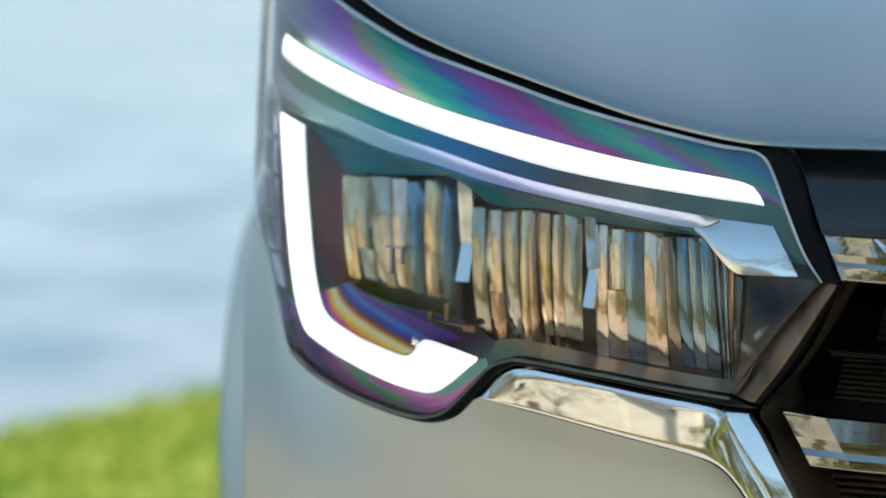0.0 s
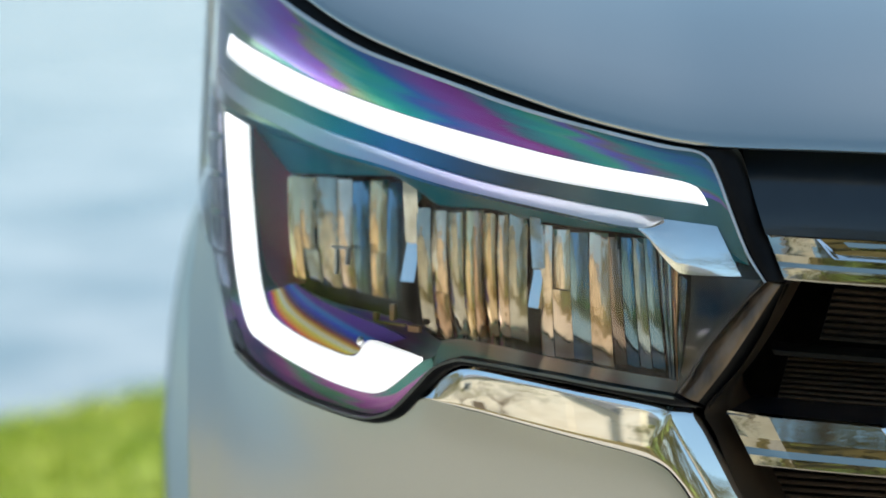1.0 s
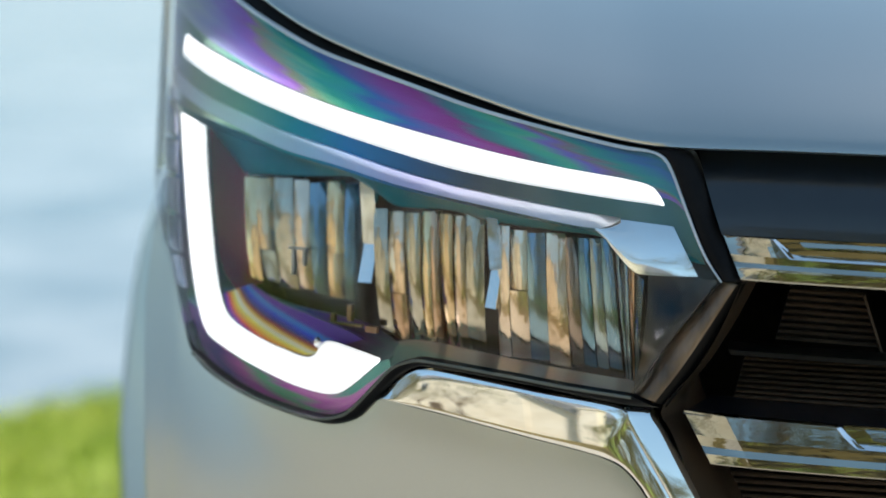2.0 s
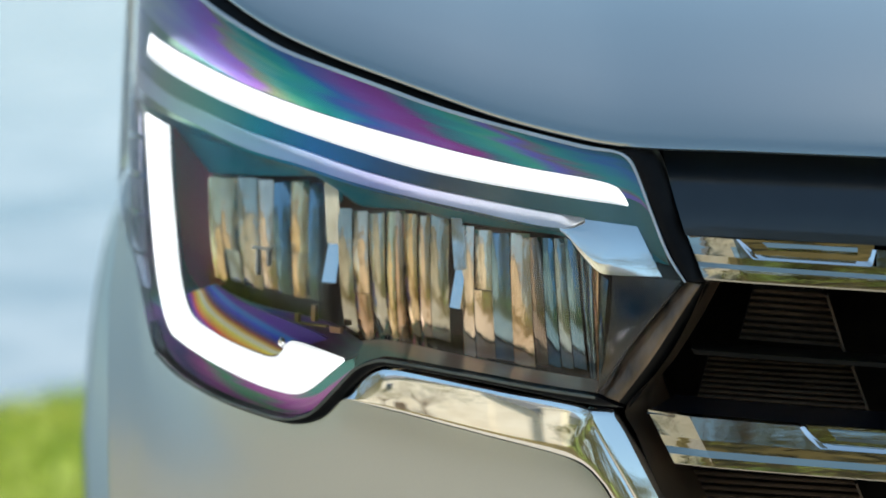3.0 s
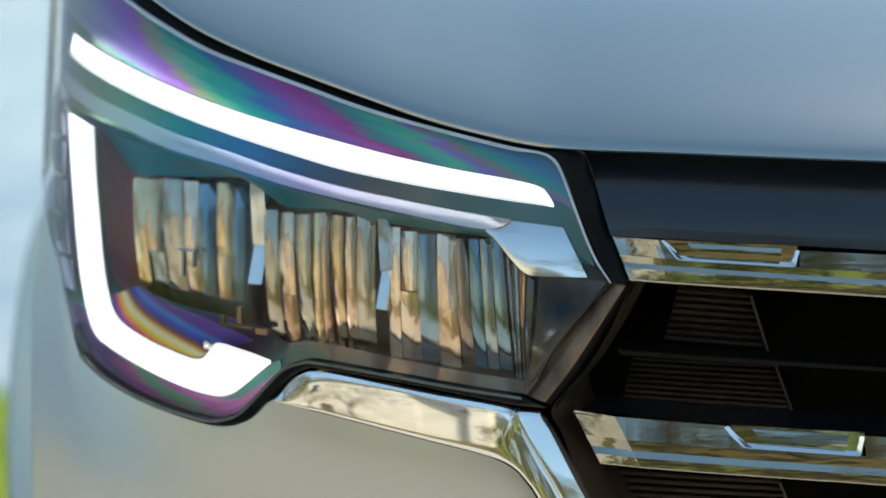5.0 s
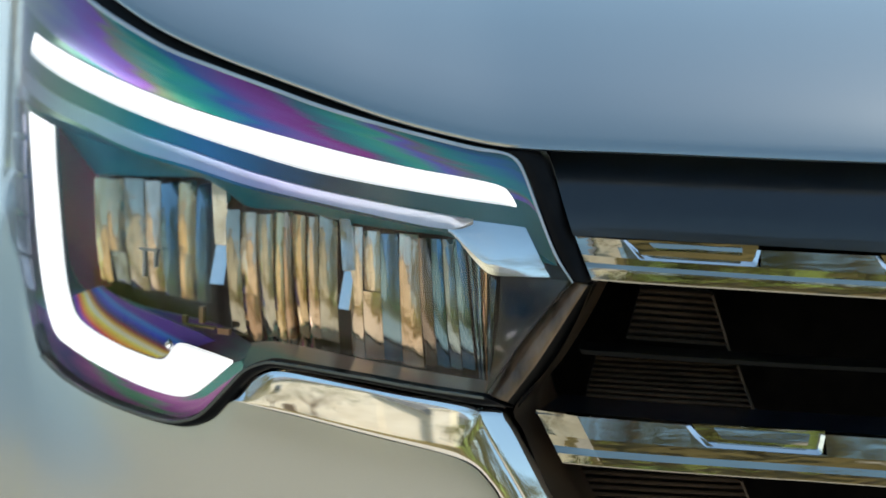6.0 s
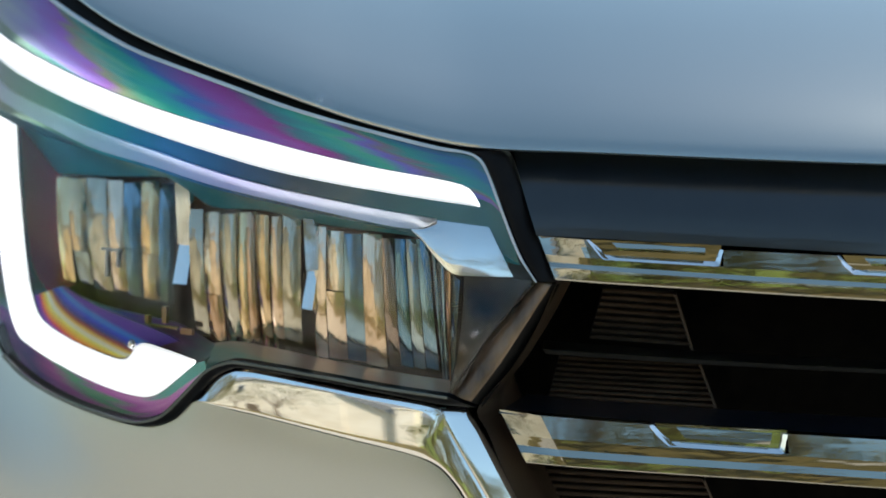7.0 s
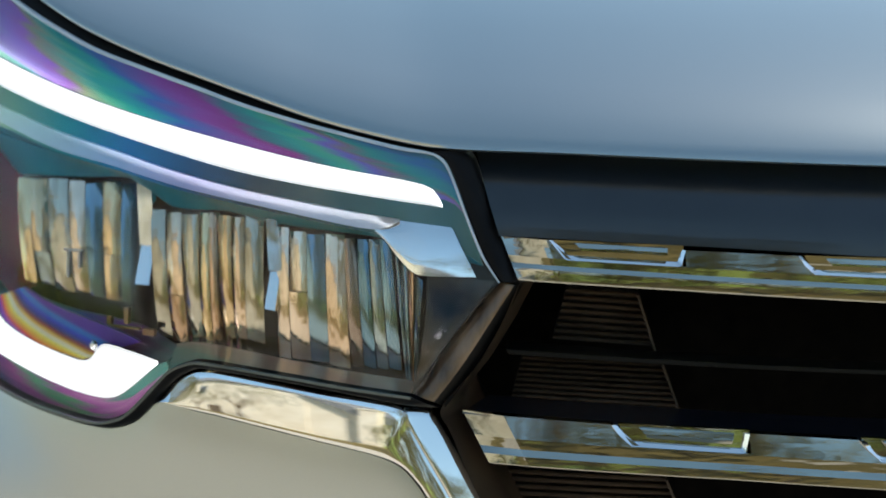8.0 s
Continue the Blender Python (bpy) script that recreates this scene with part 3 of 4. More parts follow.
def steps(n, rim):
    inner = np.linspace(0, 1, n + 1)
    return sorted({0.0, rim * 0.35, rim, 1 - rim, 1 - rim * 0.35, 1.0, *[v for v in inner if rim * 1.2 < v < 1 - rim * 1.2]}) if rim else list(inner)


def loft(line_a, line_b, d=0.0, d_b=None, nu=40, nv=6, bulge=0.0, thick=0.006, edge=0.0, smooth=True, shape=None):
    """A solid skin between two lines of the nose: d in from it, bulging out, with rounded rims."""
    d_b = d if d_b is None else d_b
    us, vs = steps(nu, 0.35 / nu if edge else 0), steps(nv, 0.12 if edge else 0)
    A, B = even(line_a, 0, smooth, us), even(line_b, 0, smooth, us)
    bm = bmesh.new()
    uv = bm.loops.layers.uv.new("UVMap")
    nu, nv = len(us) - 1, len(vs) - 1
    front, back, tex = [], [], {}
    for i, u in enumerate(us):
        for j, v in enumerate(vs):
            a, z = A[i] * (1 - v) + B[i] * v
            dd = d * (1 - v) + d_b * v - bulge * 4 * v * (1 - v) + (shape(u, v) if shape else 0)
            if edge:
                rim = min(min(j, nv - j), min(i, nu - i))
                dd += edge * (1.0, 0.3)[rim] if rim < 2 else 0
            f = bm.verts.new(nose(a, z, dd))
            k = bm.verts.new(nose(a, z, dd + thick))
            tex[f] = tex[k] = (u, v)
            front.append(f)
            back.append(k)

    def face(*vs4, slot=1):
        f = bm.faces.new(vs4)
        f.smooth, f.material_index = True, slot
        for lp in f.loops:
            lp[uv].uv = tex[lp.vert]

    at = lambda i, j: i * (nv + 1) + j
    for i in range(nu):
        for j in range(nv):
            q = (at(i, j), at(i, j + 1), at(i + 1, j + 1), at(i + 1, j))
            face(*[front[k] for k in q], slot=0)
            face(*[back[k] for k in reversed(q)])
    ring = [at(i, 0) for i in range(nu + 1)] + [at(nu, j) for j in range(1, nv + 1)] + [at(i, nv) for i in range(nu - 1, -1, -1)] + [at(0, j) for j in range(nv - 1, 0, -1)]
    for p, q in zip(ring, ring[1:] + ring[:1]):
        face(front[p], front[q], back[q], back[p])
    bmesh.ops.recalc_face_normals(bm, faces=bm.faces)
    return bm


def link(name, bm, mat, sharp=38):
    me = bpy.data.meshes.new(name)
    bm.to_mesh(me)
    bm.free()
    for m in mat if isinstance(mat, tuple) else (mat, mat):
        me.materials.append(m)
    me.shade_smooth()
    me.set_sharp_from_angle(angle=radians(sharp))
    return new(name, me)


def part(name, bm, mat, parent, label="", sharp=38):
    ob = link(name, bm, mat, sharp)
    ob.parent = parent
    ob.matrix_parent_inverse = parent.matrix_world.inverted()
    return tagged(ob, label) if label else ob


def box(bm, x0, x1, y0, y1, z0, z1, bevel=0.0):
    r = bmesh.ops.create_cube(bm, size=1, matrix=Matrix.Translation(((x0 + x1) / 2, (y0 + y1) / 2, (z0 + z1) / 2)) @ Matrix.Diagonal((x1 - x0, y1 - y0, z1 - z0, 1)))
    if bevel:
        es = list({e for v in r["verts"] for e in v.link_edges})
        bmesh.ops.bevel(bm, geom=es, offset=bevel, segments=2, affect="EDGES")
    return bm


def boxed(*args, **kw):
    return box(bmesh.new(), *args, **kw)


# ---- ground, paving, grass, water ----
SHORE = Vector((-1.39, 4.36, 0))            # a point of the shore
ALONG = Vector((0.645, 0.765, 0)).normalized()
INLAND = Vector((0.55, -0.835, 0))


def shore(t):
    """The shore line: it runs past the lawn, turns along the paving beside the car, and away again."""
    corner = SHORE - ALONG
    if t > -1:
        return SHORE + ALONG * t
    return corner + Vector((0, max(t + 1, -4.0), 0)) + Vector((min(t + 5, 0), 0, 0))


def sheet(name, near, far, z_near, z_far, mat, label, wob=0.0, n=60, reach=1500):
    """A strip of land along the shore, from near to far metres inland."""
    bm = bmesh.new()
    ts = sorted({-reach, reach, -200, 200, *[(-30 + 60 * i / n) for i in range(n + 1)]})
    rows = []
    for t in ts:
        w = wob * noise.noise((t * 0.9, 3.1, 0)) + wob * 0.5 * noise.noise((t * 2.7, 8.0, 0))
        p, q = shore(t) + INLAND * (near + w), shore(t) + INLAND * far
        rows.append((bm.verts.new((p.x, p.y, z_near)), bm.verts.new((q.x, q.y, z_far))))
    for (a, b), (c, e) in zip(rows, rows[1:]):
        bm.faces.new((a, b, e, c))
    bmesh.ops.recalc_face_normals(bm, faces=bm.faces)
    if sum(f.normal.z for f in bm.faces) < 0:
        bmesh.ops.reverse_faces(bm, faces=bm.faces)
    return tagged(link(name, bm, mat), label, name, kind="structure")


ground = sheet("ground", 0.0, 1500, 0.0, 0.0, TURF, "green lawn ground running down to the water", 0.10)
bank = sheet("bank", 0.02, -0.9, -0.004, -0.75, TURF, "grassy bank sloping down into the lake", 0.10)
water = sheet("water", -0.3, -1500, -0.55, -0.55, LAKE, "pale blue-grey lake with small ripples")

bm = bmesh.new()
random.seed(4)
for _ in range(16000):
    t, i = random.uniform(-1.0, 2.2), abs(random.gauss(0, 0.6))
    w = 0.10 * noise.noise((t * 0.9, 3.1, 0)) + 0.05 * noise.noise((t * 2.7, 8.0, 0))
    p = shore(t) + INLAND * (i + w)
    if p.y < 2.9:
        continue
    h, turn, bend = random.uniform(0.02, 0.065), random.uniform(0, 6.28), random.uniform(0.0, 0.03)
    side, lean_to = Vector((math.cos(turn), math.sin(turn), 0)) * 0.003, Vector((-math.sin(turn), math.cos(turn), 0)) * bend
    a, b = bm.verts.new(p - side), bm.verts.new(p + side)
    c, e = bm.verts.new(p + side * 0.7 + lean_to * 0.4 + Vector((0, 0, h * 0.6))), bm.verts.new(p - side * 0.7 + lean_to * 0.4 + Vector((0, 0, h * 0.6)))
    top = bm.verts.new(p + lean_to + Vector((0, 0, h)))
    bm.faces.new((a, b, c, e))
    bm.faces.new((e, c, top))
tagged(link("grass", bm, BLADE), "bright green mown grass along the lake shore", "grass", kind="stuff")

bm = bmesh.new()
corners = ((-1.85, 3.6), (11.0, 3.6), (11.0, -4.0), (-30.5, -4.0), (-30.5, 0.2), (-2.5, 0.2), (-2.5, 3.55))
slab = [[bm.verts.new((x, y, z)) for x, y in corners] for z in (-0.8, 0.012)]
bm.faces.new(slab[1])
for k in range(7):
    bm.faces.new((slab[0][k], slab[0][(k + 1) % 7], slab[1][(k + 1) % 7], slab[1][k]))
bmesh.ops.recalc_face_normals(bm, faces=bm.faces)
if max(bm.faces, key=lambda f: f.calc_area()).normal.z < 0:
    bmesh.ops.reverse_faces(bm, faces=bm.faces)
pavement = tagged(link("pavement", bm, PAVING), "pale sandy concrete paving under the car, reaching the water", "pavement", kind="structure")

tagged(link("lawn", boxed(-22.0, 14.0, -12.0, -4.0, -0.1, 0.006), DRY_GRASS), "dry olive-brown lawn between the paving and the trees", "lawn", kind="structure")

# ---- the car ----
car = new("car")
car.location = (NOSE_X, 2.3, 0.012)
bpy.context.view_layer.update()
tagged(car, "silver sport utility car with lit headlight, chrome trim and black grille", "car")

# hood: from its front lip back and up
bm = bmesh.new()
lip = [(-1.12, 1.20)] + HOOD_EDGE + [(0.0, 0.9935)]
E_ = even(lip, 90)
profile = [(1.0, 0.182), (0.6, 0.148), (0.3, 0.102), (0.12, 0.054), (0.03, 0.012), (0.012, 0.001), (0.004, -0.0005), (0.0012, 0.0), (0.0, 0.0012), (0.0008, 0.004), (0.008, 0.0125), (0.03, 0.030), (0.07, 0.049),
           (0.13, 0.070), (0.21, 0.092), (0.32, 0.116), (0.48, 0.142), (0.70, 0.168), (1.0, 0.19)]
grid = []
for a, z in E_:
    base = nose(a, z)
    inward = min(1.0, max(0.0, (-a - 0.85) / 0.2))
    row = []
    for back, up in profile:
        shift = Vector((0.55 * inward * back, back * (1 - 0.35 * inward), -0.0018 + up * (1 - 0.45 * max(0, (z - 1.0) / 0.2))))
        row.append(bm.verts.new(base + shift))
    grid.append(row)
for r0, r1 in zip(grid, grid[1:]):
    for j in range(len(profile) - 1):
        bm.faces.new((r0[j], r0[j + 1], r1[j + 1], r1[j]))
bmesh.ops.recalc_face_normals(bm, faces=bm.faces)
if sum(f.normal.z for f in bm.faces) < 0:
    bmesh.ops.reverse_faces(bm, faces=bm.faces)
part("hood", bm, PAINT, car, "silver hood with a rolled front lip", 60)

# bumper skin and flank
BUMPER_LINE = [(-1.005, 0.9130)] + BUMPER_TOP[2:]
flank = lambda u, v: -0.014 * max(0.0, 1 - u / 0.11) ** 1.5 * min(1.0, v * 8)   # the corner flares out to an edge at the wheel arch
turn_in = lambda u, v: -0.014 * u * min(1.0, v * 8)
BUMPER_FOOT = [(-1.005, 0.32), (-0.9, 0.32), (-0.6, 0.32), (-0.34, 0.32)]
part("bumper", loft(BUMPER_LINE, BUMPER_FOOT, 0.003, nu=110, nv=14, thick=0.012, edge=0.003, shape=flank), PAINT, car, "silver front bumper corner under the headlight", 60)
part("bumper_side", loft([(-1.123, 0.94), (-1.0055, 0.9130)], [(-1.123, 0.32), (-1.0055, 0.32)], 0.0045, nu=8, nv=14, thick=0.010, shape=turn_in), PAINT, car, "", 60)
part("fender", loft([(-2.1, 1.17), (-1.7, 1.185), (-1.124, 1.20)], [(-2.1, 0.45), (-1.7, 0.45), (-1.124, 0.45)], 0.003, nu=20, nv=8, thick=0.012, edge=0.002), PAINT, car, "silver fender behind the headlight", 60)

part("front_carrier", loft([(-1.06, 1.14), (-0.7, 1.06), (-0.42, 0.99), (0.0, 0.975)], [(-1.06, 0.36), (-0.7, 0.36), (-0.42, 0.36), (0.0, 0.36)], 0.17, nu=40, nv=12, thick=0.01), VOID, car)

# cowl behind the hood, between the fenders
bm = bmesh.new()
rows = [[bm.verts.new((NOSE_X + 0.86 * k / 8, 2.20 + 0.10 * i, 1.125 - 0.012 * abs(k) / 8 - 0.002 * i)) for k in range(-8, 9)] for i in range(8)]
low = [[bm.verts.new(v.co - Vector((0, 0, 0.02))) for v in row] for row in rows]
for r0, r1, side in [(a, b, 1) for a, b in zip(rows, rows[1:])] + [(a, b, -1) for a, b in zip(low, low[1:])]:
    for k in range(16):
        bm.faces.new((r0[k], r0[k + 1], r1[k + 1], r1[k])[::side])
part("cowl", bm, BLACK_SATIN, car, "black cowl panel behind the hood")

# flared wheel arch behind the bumper corner
bm = bmesh.new()
rows = []
for k in range(33):
    ang = radians(-5 + 190 * k / 32)
    c, s = -math.cos(ang), math.sin(ang)
    swell = 0.4 + 0.6 * math.sin(max(0.0, min(math.pi, ang))) ** 0.3
    rows.append([bm.verts.new((-0.342 + dx * swell, 2.45 + r * c, max(0.2, 0.382 + r * s))) for r, dx in
                 ((0.62, 0.0), (0.57, -0.012), (0.52, -0.045), (0.49, -0.075), (0.465, -0.088), (0.45, -0.082), (0.445, -0.05), (0.445, 0.06))])
for r0, r1 in zip(rows, rows[1:]):
    for j in range(7):
        bm.faces.new((r0[j], r0[j + 1], r1[j + 1], r1[j]))
bmesh.ops.recalc_face_normals(bm, faces=bm.faces)
part("wheel_arch", bm, PAINT, car, "flared silver wheel arch", 60)

# headlight
HL_TOP = [(-1.115, 1.195)] + LENS_TOP
HL_BOTTOM = [(-1.115, 0.945)] + LENS_BOTTOM
head = part("headlight", loft(HL_TOP, HL_BOTTOM, 0.112, nu=70, nv=8, thick=0.004), SMOKED, car, "lit headlight with clear cover, white light bars and chrome reflectors")
part("lens", loft(HL_TOP, HL_BOTTOM, 0.0, nu=110, nv=16, thick=0.0025, edge=0.002), (CLEAR, CLEAR_INNER), head, "clear polycarbonate lens", 60)
part("seal", loft([(-1.115, 1.205)] + HOOD_EDGE[:11], [(-1.115, 1.193)] + LENS_TOP[:13], 0.012, 0.002, nu=90, nv=4, thick=0.01), RUBBER, head, "black rubber gap seal")
part("seal", loft(SEAL_SIDE_IN, SEAL_SIDE_OUT, 0.002, 0.008, nu=30, nv=6, bulge=0.003, thick=0.02, edge=0.002), RUBBER, head)
part("seal", loft(LENS_BOTTOM[6:21], SEAL_BOTTOM, -0.001, 0.004, nu=100, nv=5, bulge=0.003, thick=0.01, shape=lambda u, v: 0.009 * max(0.0, 1 - u / 0.09)), RUBBER, head)
part("frame", loft(FRAME_IN, FRAME_MID, 0.010, 0.0, nu=24, nv=5, bulge=0.003, thick=0.02, edge=0.001), FRAME_REFLECTION, head, "dark gloss end frame with brown reflections in its colour")
part("frame", loft(FRAME_MID, FRAME_OUT, 0.002, 0.012, nu=24, nv=4, thick=0.02), BLACK_SATIN, head)
part("bezel", loft(HL_TOP[:15], [(-1.11, 1.03)] + BEZEL_BASE, 0.0165, 0.020, nu=90, nv=8, thick=0.004), IRIS_TOP, head, "dark bezel with teal and violet stress colours")
part("light_bar", loft(LED_TOP, LED_BOTTOM, 0.0158, nu=70, nv=6, thick=0.002), (LIT, SMOKED), head, "lit white upper light bar")
part("light_strip", loft(STRIP_TOP, STRIP_BOTTOM, 0.0142, 0.0108, nu=60, nv=4, bulge=0.0003, thick=0.004), IRIS_STRIP, head, "satin strip under the light bar with a bluish sky sheen in its colour")
part("wing", loft(WING_TOP, WING_BOTTOM, 0.0151, 0.0117, nu=40, nv=8, bulge=0.0010, thick=0.004), CHROME, head, "polished chrome wing at the end of the strip")
ledge = lambda u, v: -0.0285 * (v if v < 0.6 else 1.5 * (1 - v))
part("bezel", loft(CORNER_OUT, CORNER_IN, 0.0165, 0.045, nu=80, nv=10, thick=0.004, shape=ledge), IRIS_CORNER, head, "dark corner bezel with rainbow stress colours")
part("light_hook", loft(HOOK_OUT, HOOK_IN, 0.0155, nu=110, nv=6, thick=0.002), (LIT, SMOKED), head, "lit white hook-shaped light bar")
part("lens_rim", loft(LENS_TOP[1:], LENS_RIM, 0.0, -0.0004, nu=110, nv=3, bulge=0.0004, thick=0.002), RIM_EDGE, head, "pale moulded lens edge")
part("lens_rim", loft(LENS_BOTTOM[7:21], LENS_RIM_LOW, -0.003, -0.003, nu=110, nv=3, bulge=0.0003, thick=0.002), SEAL_EDGE, head)
part("spectrum_panel", loft(SPECTRUM_A, SPECTRUM_B, 0.016, 0.028, nu=40, nv=10, thick=0.003), IRIS_SPECTRUM, head, "inner corner panel with a painted rainbow sheen")
part("bezel_return", loft(BEZEL_BASE, [(-1.03, 0.985), (-0.93, 0.984), (-0.85, 0.984), (-0.785, 0.977), (-0.72, 0.967), (-0.66, 0.956), (-0.57, 0.941), (-0.49, 0.927)], 0.0215, 0.052, nu=50, nv=4, thick=0.002), SHROUD_TEAL, head)
part("shroud", loft(SHROUD_TOP, SHROUD_LOW, 0.034, 0.058, nu=50, nv=5, thick=0.003), SHROUD_TEAL, head, "dark teal upper shroud over the reflectors")
part("shroud", loft(SHROUD_SIDE_A, SHROUD_SIDE_B, 0.034, 0.058, nu=20, nv=5, thick=0.003), SHROUD_PLUM, head, "dark plum side shroud")
part("sill", loft(SILL_OUT, SILL_IN, 0.006, 0.05, nu=40, nv=6, thick=0.004), IRIS_SILL, head, "dark lower sill of the bezel")
part("side_panel", loft(SIDE_PANEL_A, SIDE_PANEL_B, 0.03, 0.012, nu=20, nv=5, thick=0.004), BRONZE, head)

for tl, tr, br, bl in SIDE_REFLECTORS:
    part("side_reflector", loft([tl, tr], [bl, br], 0.008, nu=4, nv=5, bulge=0.0006, thick=0.003, edge=0.0003), PEARL, head, "pale side reflector segment")
bm = bmesh.new()
bmesh.ops.create_uvsphere(bm, u_segments=16, v_segments=8, radius=0.0032, matrix=Matrix.Translation(nose(*SCREW, 0.012)) @ Matrix.Diagonal((1, 0.6, 1.4, 1)))
part("screw", bm, CHROME, head)
for k in range(0, 14, 2):
    (a0, z0), (a1, z1) = BRACKETS[k], BRACKETS[k + 1]
    z1 = min(z1, z0 - 0.0016)
    part("led_bracket", loft([(a0, z0), (a1, z0)], [(a0, z1), (a1, z1)], 0.036, nu=3, nv=2, thick=0.004), STEEL if k < 6 else GLINT_BROWN, head)

# fluted reflector bowls
def bowl(corners, count, depth, seed, d_left, d_right, cool=()):
    rnd = random.Random(seed)
    tl, tr, br, bl = [np.array(c) for c in corners]
    cuts = np.cumsum([0] + [rnd.uniform(0.6, 1.4) for _ in range(count)])
    cuts /= cuts[-1]
    for i, (c0, c1) in enumerate(zip(cuts, cuts[1:])):
        c1 -= 0.006
        lift, drop = rnd.uniform(0, 0.03), rnd.uniform(0, 0.04)
        top0, top1 = tl + (tr - tl) * c0, tl + (tr - tl) * c1
        low0, low1 = bl + (br - bl) * c0, bl + (br - bl) * c1
        low0, low1 = low0 + (top0 - low0) * lift, low1 + (top1 - low1) * lift
        top0, top1 = top0 + (low0 - top0) * drop, top1 + (low1 - top1) * drop * 0.6
        breaks = [0.0, rnd.uniform(0.35, 0.7), 1.0] if rnd.random() < 0.1 else [0.0, 1.0]
        for f0, f1 in zip(breaks, breaks[1:]):
            f1 -= 0.008 * (f1 < 1)
            tilt, out, lean = rnd.uniform(-0.0022, 0.0022), rnd.uniform(0.0003, 0.0014), rnd.uniform(-0.005, 0.005)
            dish = lambda u, v: depth * (1 - (2 * (f0 + (f1 - f0) * u) - 0.75) ** 2) - 0.004 - out * 4 * v * (1 - v) + tilt * (v - 0.5) + lean * (f1 - f0) * (u - 0.5)
            ends = [[t + (w - t) * f for f in (f0, f1)] for t, w in ((top0, low0), (top1, low1))]
            # flutes numbered in cool carry the painted sky reflection
            part("reflector_flute", loft(*ends, d_left + (d_right - d_left) * c0, d_left + (d_right - d_left) * c1, nu=12, nv=6, thick=0.002, shape=dish), REFLECTOR_SKY if i in cool else REFLECTOR, head)


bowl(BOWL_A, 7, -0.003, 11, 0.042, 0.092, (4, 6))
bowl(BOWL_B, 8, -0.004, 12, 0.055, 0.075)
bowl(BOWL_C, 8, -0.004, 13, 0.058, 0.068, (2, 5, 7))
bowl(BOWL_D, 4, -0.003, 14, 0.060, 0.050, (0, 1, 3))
for post, bend in ((POST_A, BEND[0][1]), (POST_B, BEND[1][1])):
    tl, tr, br, bl = post
    part("reflector_post", loft([tl, (bl[0] + 0.002, bend)], [tr, (br[0] + 0.003, bend)], 0.046, 0.049, nu=8, nv=3, thick=0.006), CHROME, head, "narrow bright chrome post")
    part("reflector_post", loft([(tl[0] + 0.004, bend - 0.0005), bl], [(tr[0] + 0.003, bend - 0.0005), br], 0.046, 0.049, nu=8, nv=3, thick=0.006, shape=lambda u, v: 0.003 - 0.0065 * u), CHROME, head)

# chrome trim below the headlight
trim = part("chrome_trim", loft(TRIM_TOP + TRIM_CREASE[1:], TRIM_BOTTOM, 0.0058, 0.0013, nu=90, nv=8, bulge=0.0005, thick=0.008, edge=0.0002), CHROME, car, "polished chrome trim sweeping below the headlight")
part("facet", loft(TRIM_CREASE, TRIM_SIDE, 0.0065, 0.016, nu=24, nv=4, thick=0.008, edge=0.0008), CHROME, trim)

# grille
grille = part("grille", loft([(-0.44, 0.945), (-0.2, 0.93), (0.0, 0.92)], [(-0.46, 0.45), (-0.2, 0.45), (0.0, 0.45)], 0.15, nu=20, nv=10, thick=0.01), VOID, car, "black grille recess with ribbed inserts")
part("surround", loft(SURROUND_IN, SURROUND_OUT, 0.006, 0.05, nu=50, nv=5, thick=0.12), SIDE_WALL, grille)
part("upper_panel", loft(PANEL_TOP + [(0.0, 0.9925)], PANEL_LOW + [(0.0, 0.922)], 0.034, 0.000, nu=50, nv=14, bulge=0.009, thick=0.01), PANEL_BLACK, grille, "painted black panel under the hood lip")
part("slat", loft([SLAT[0], SLAT[1], (0.0, 0.832)], [SLAT[3], SLAT[2], (0.0, 0.8288)], 0.05, nu=20, nv=3, thick=0.03, edge=0.001), BLACK_SATIN, grille)
part("shelf", loft(SHELF_BACK + [(0.0, 0.79)], SHELF_FRONT + [(0.0, 0.788)], 0.07, 0.008, nu=20, nv=5, thick=0.006), PANEL_BLACK, grille)


def ribs(corners, count):
    tl, tr, br, bl = [np.array(c) for c in corners]
    part("insert", loft([tl, tr], [bl, br], 0.098, nu=4, nv=3, thick=0.004), BLACK_SATIN, grille)
    part("edge_bar", loft([tr, br], [tr + (0.002, 0), br + (0.002, 0)], 0.08, nu=4, nv=2, thick=0.016), RIB_GREY, grille)
    for i in range(count):
        v0, v1 = (i + 0.1) / count, (i + 0.6) / count
        part("rib", loft([tl + (bl - tl) * v0, tr + (br - tr) * v0], [tl + (bl - tl) * v1, tr + (br - tr) * v1], 0.09, nu=4, nv=2, bulge=0.001, thick=0.008), RIB_GREY, grille)


ribs(RIBS_A, 8)
ribs(RIBS_B, 8)
ribs(RIBS_C, 5)


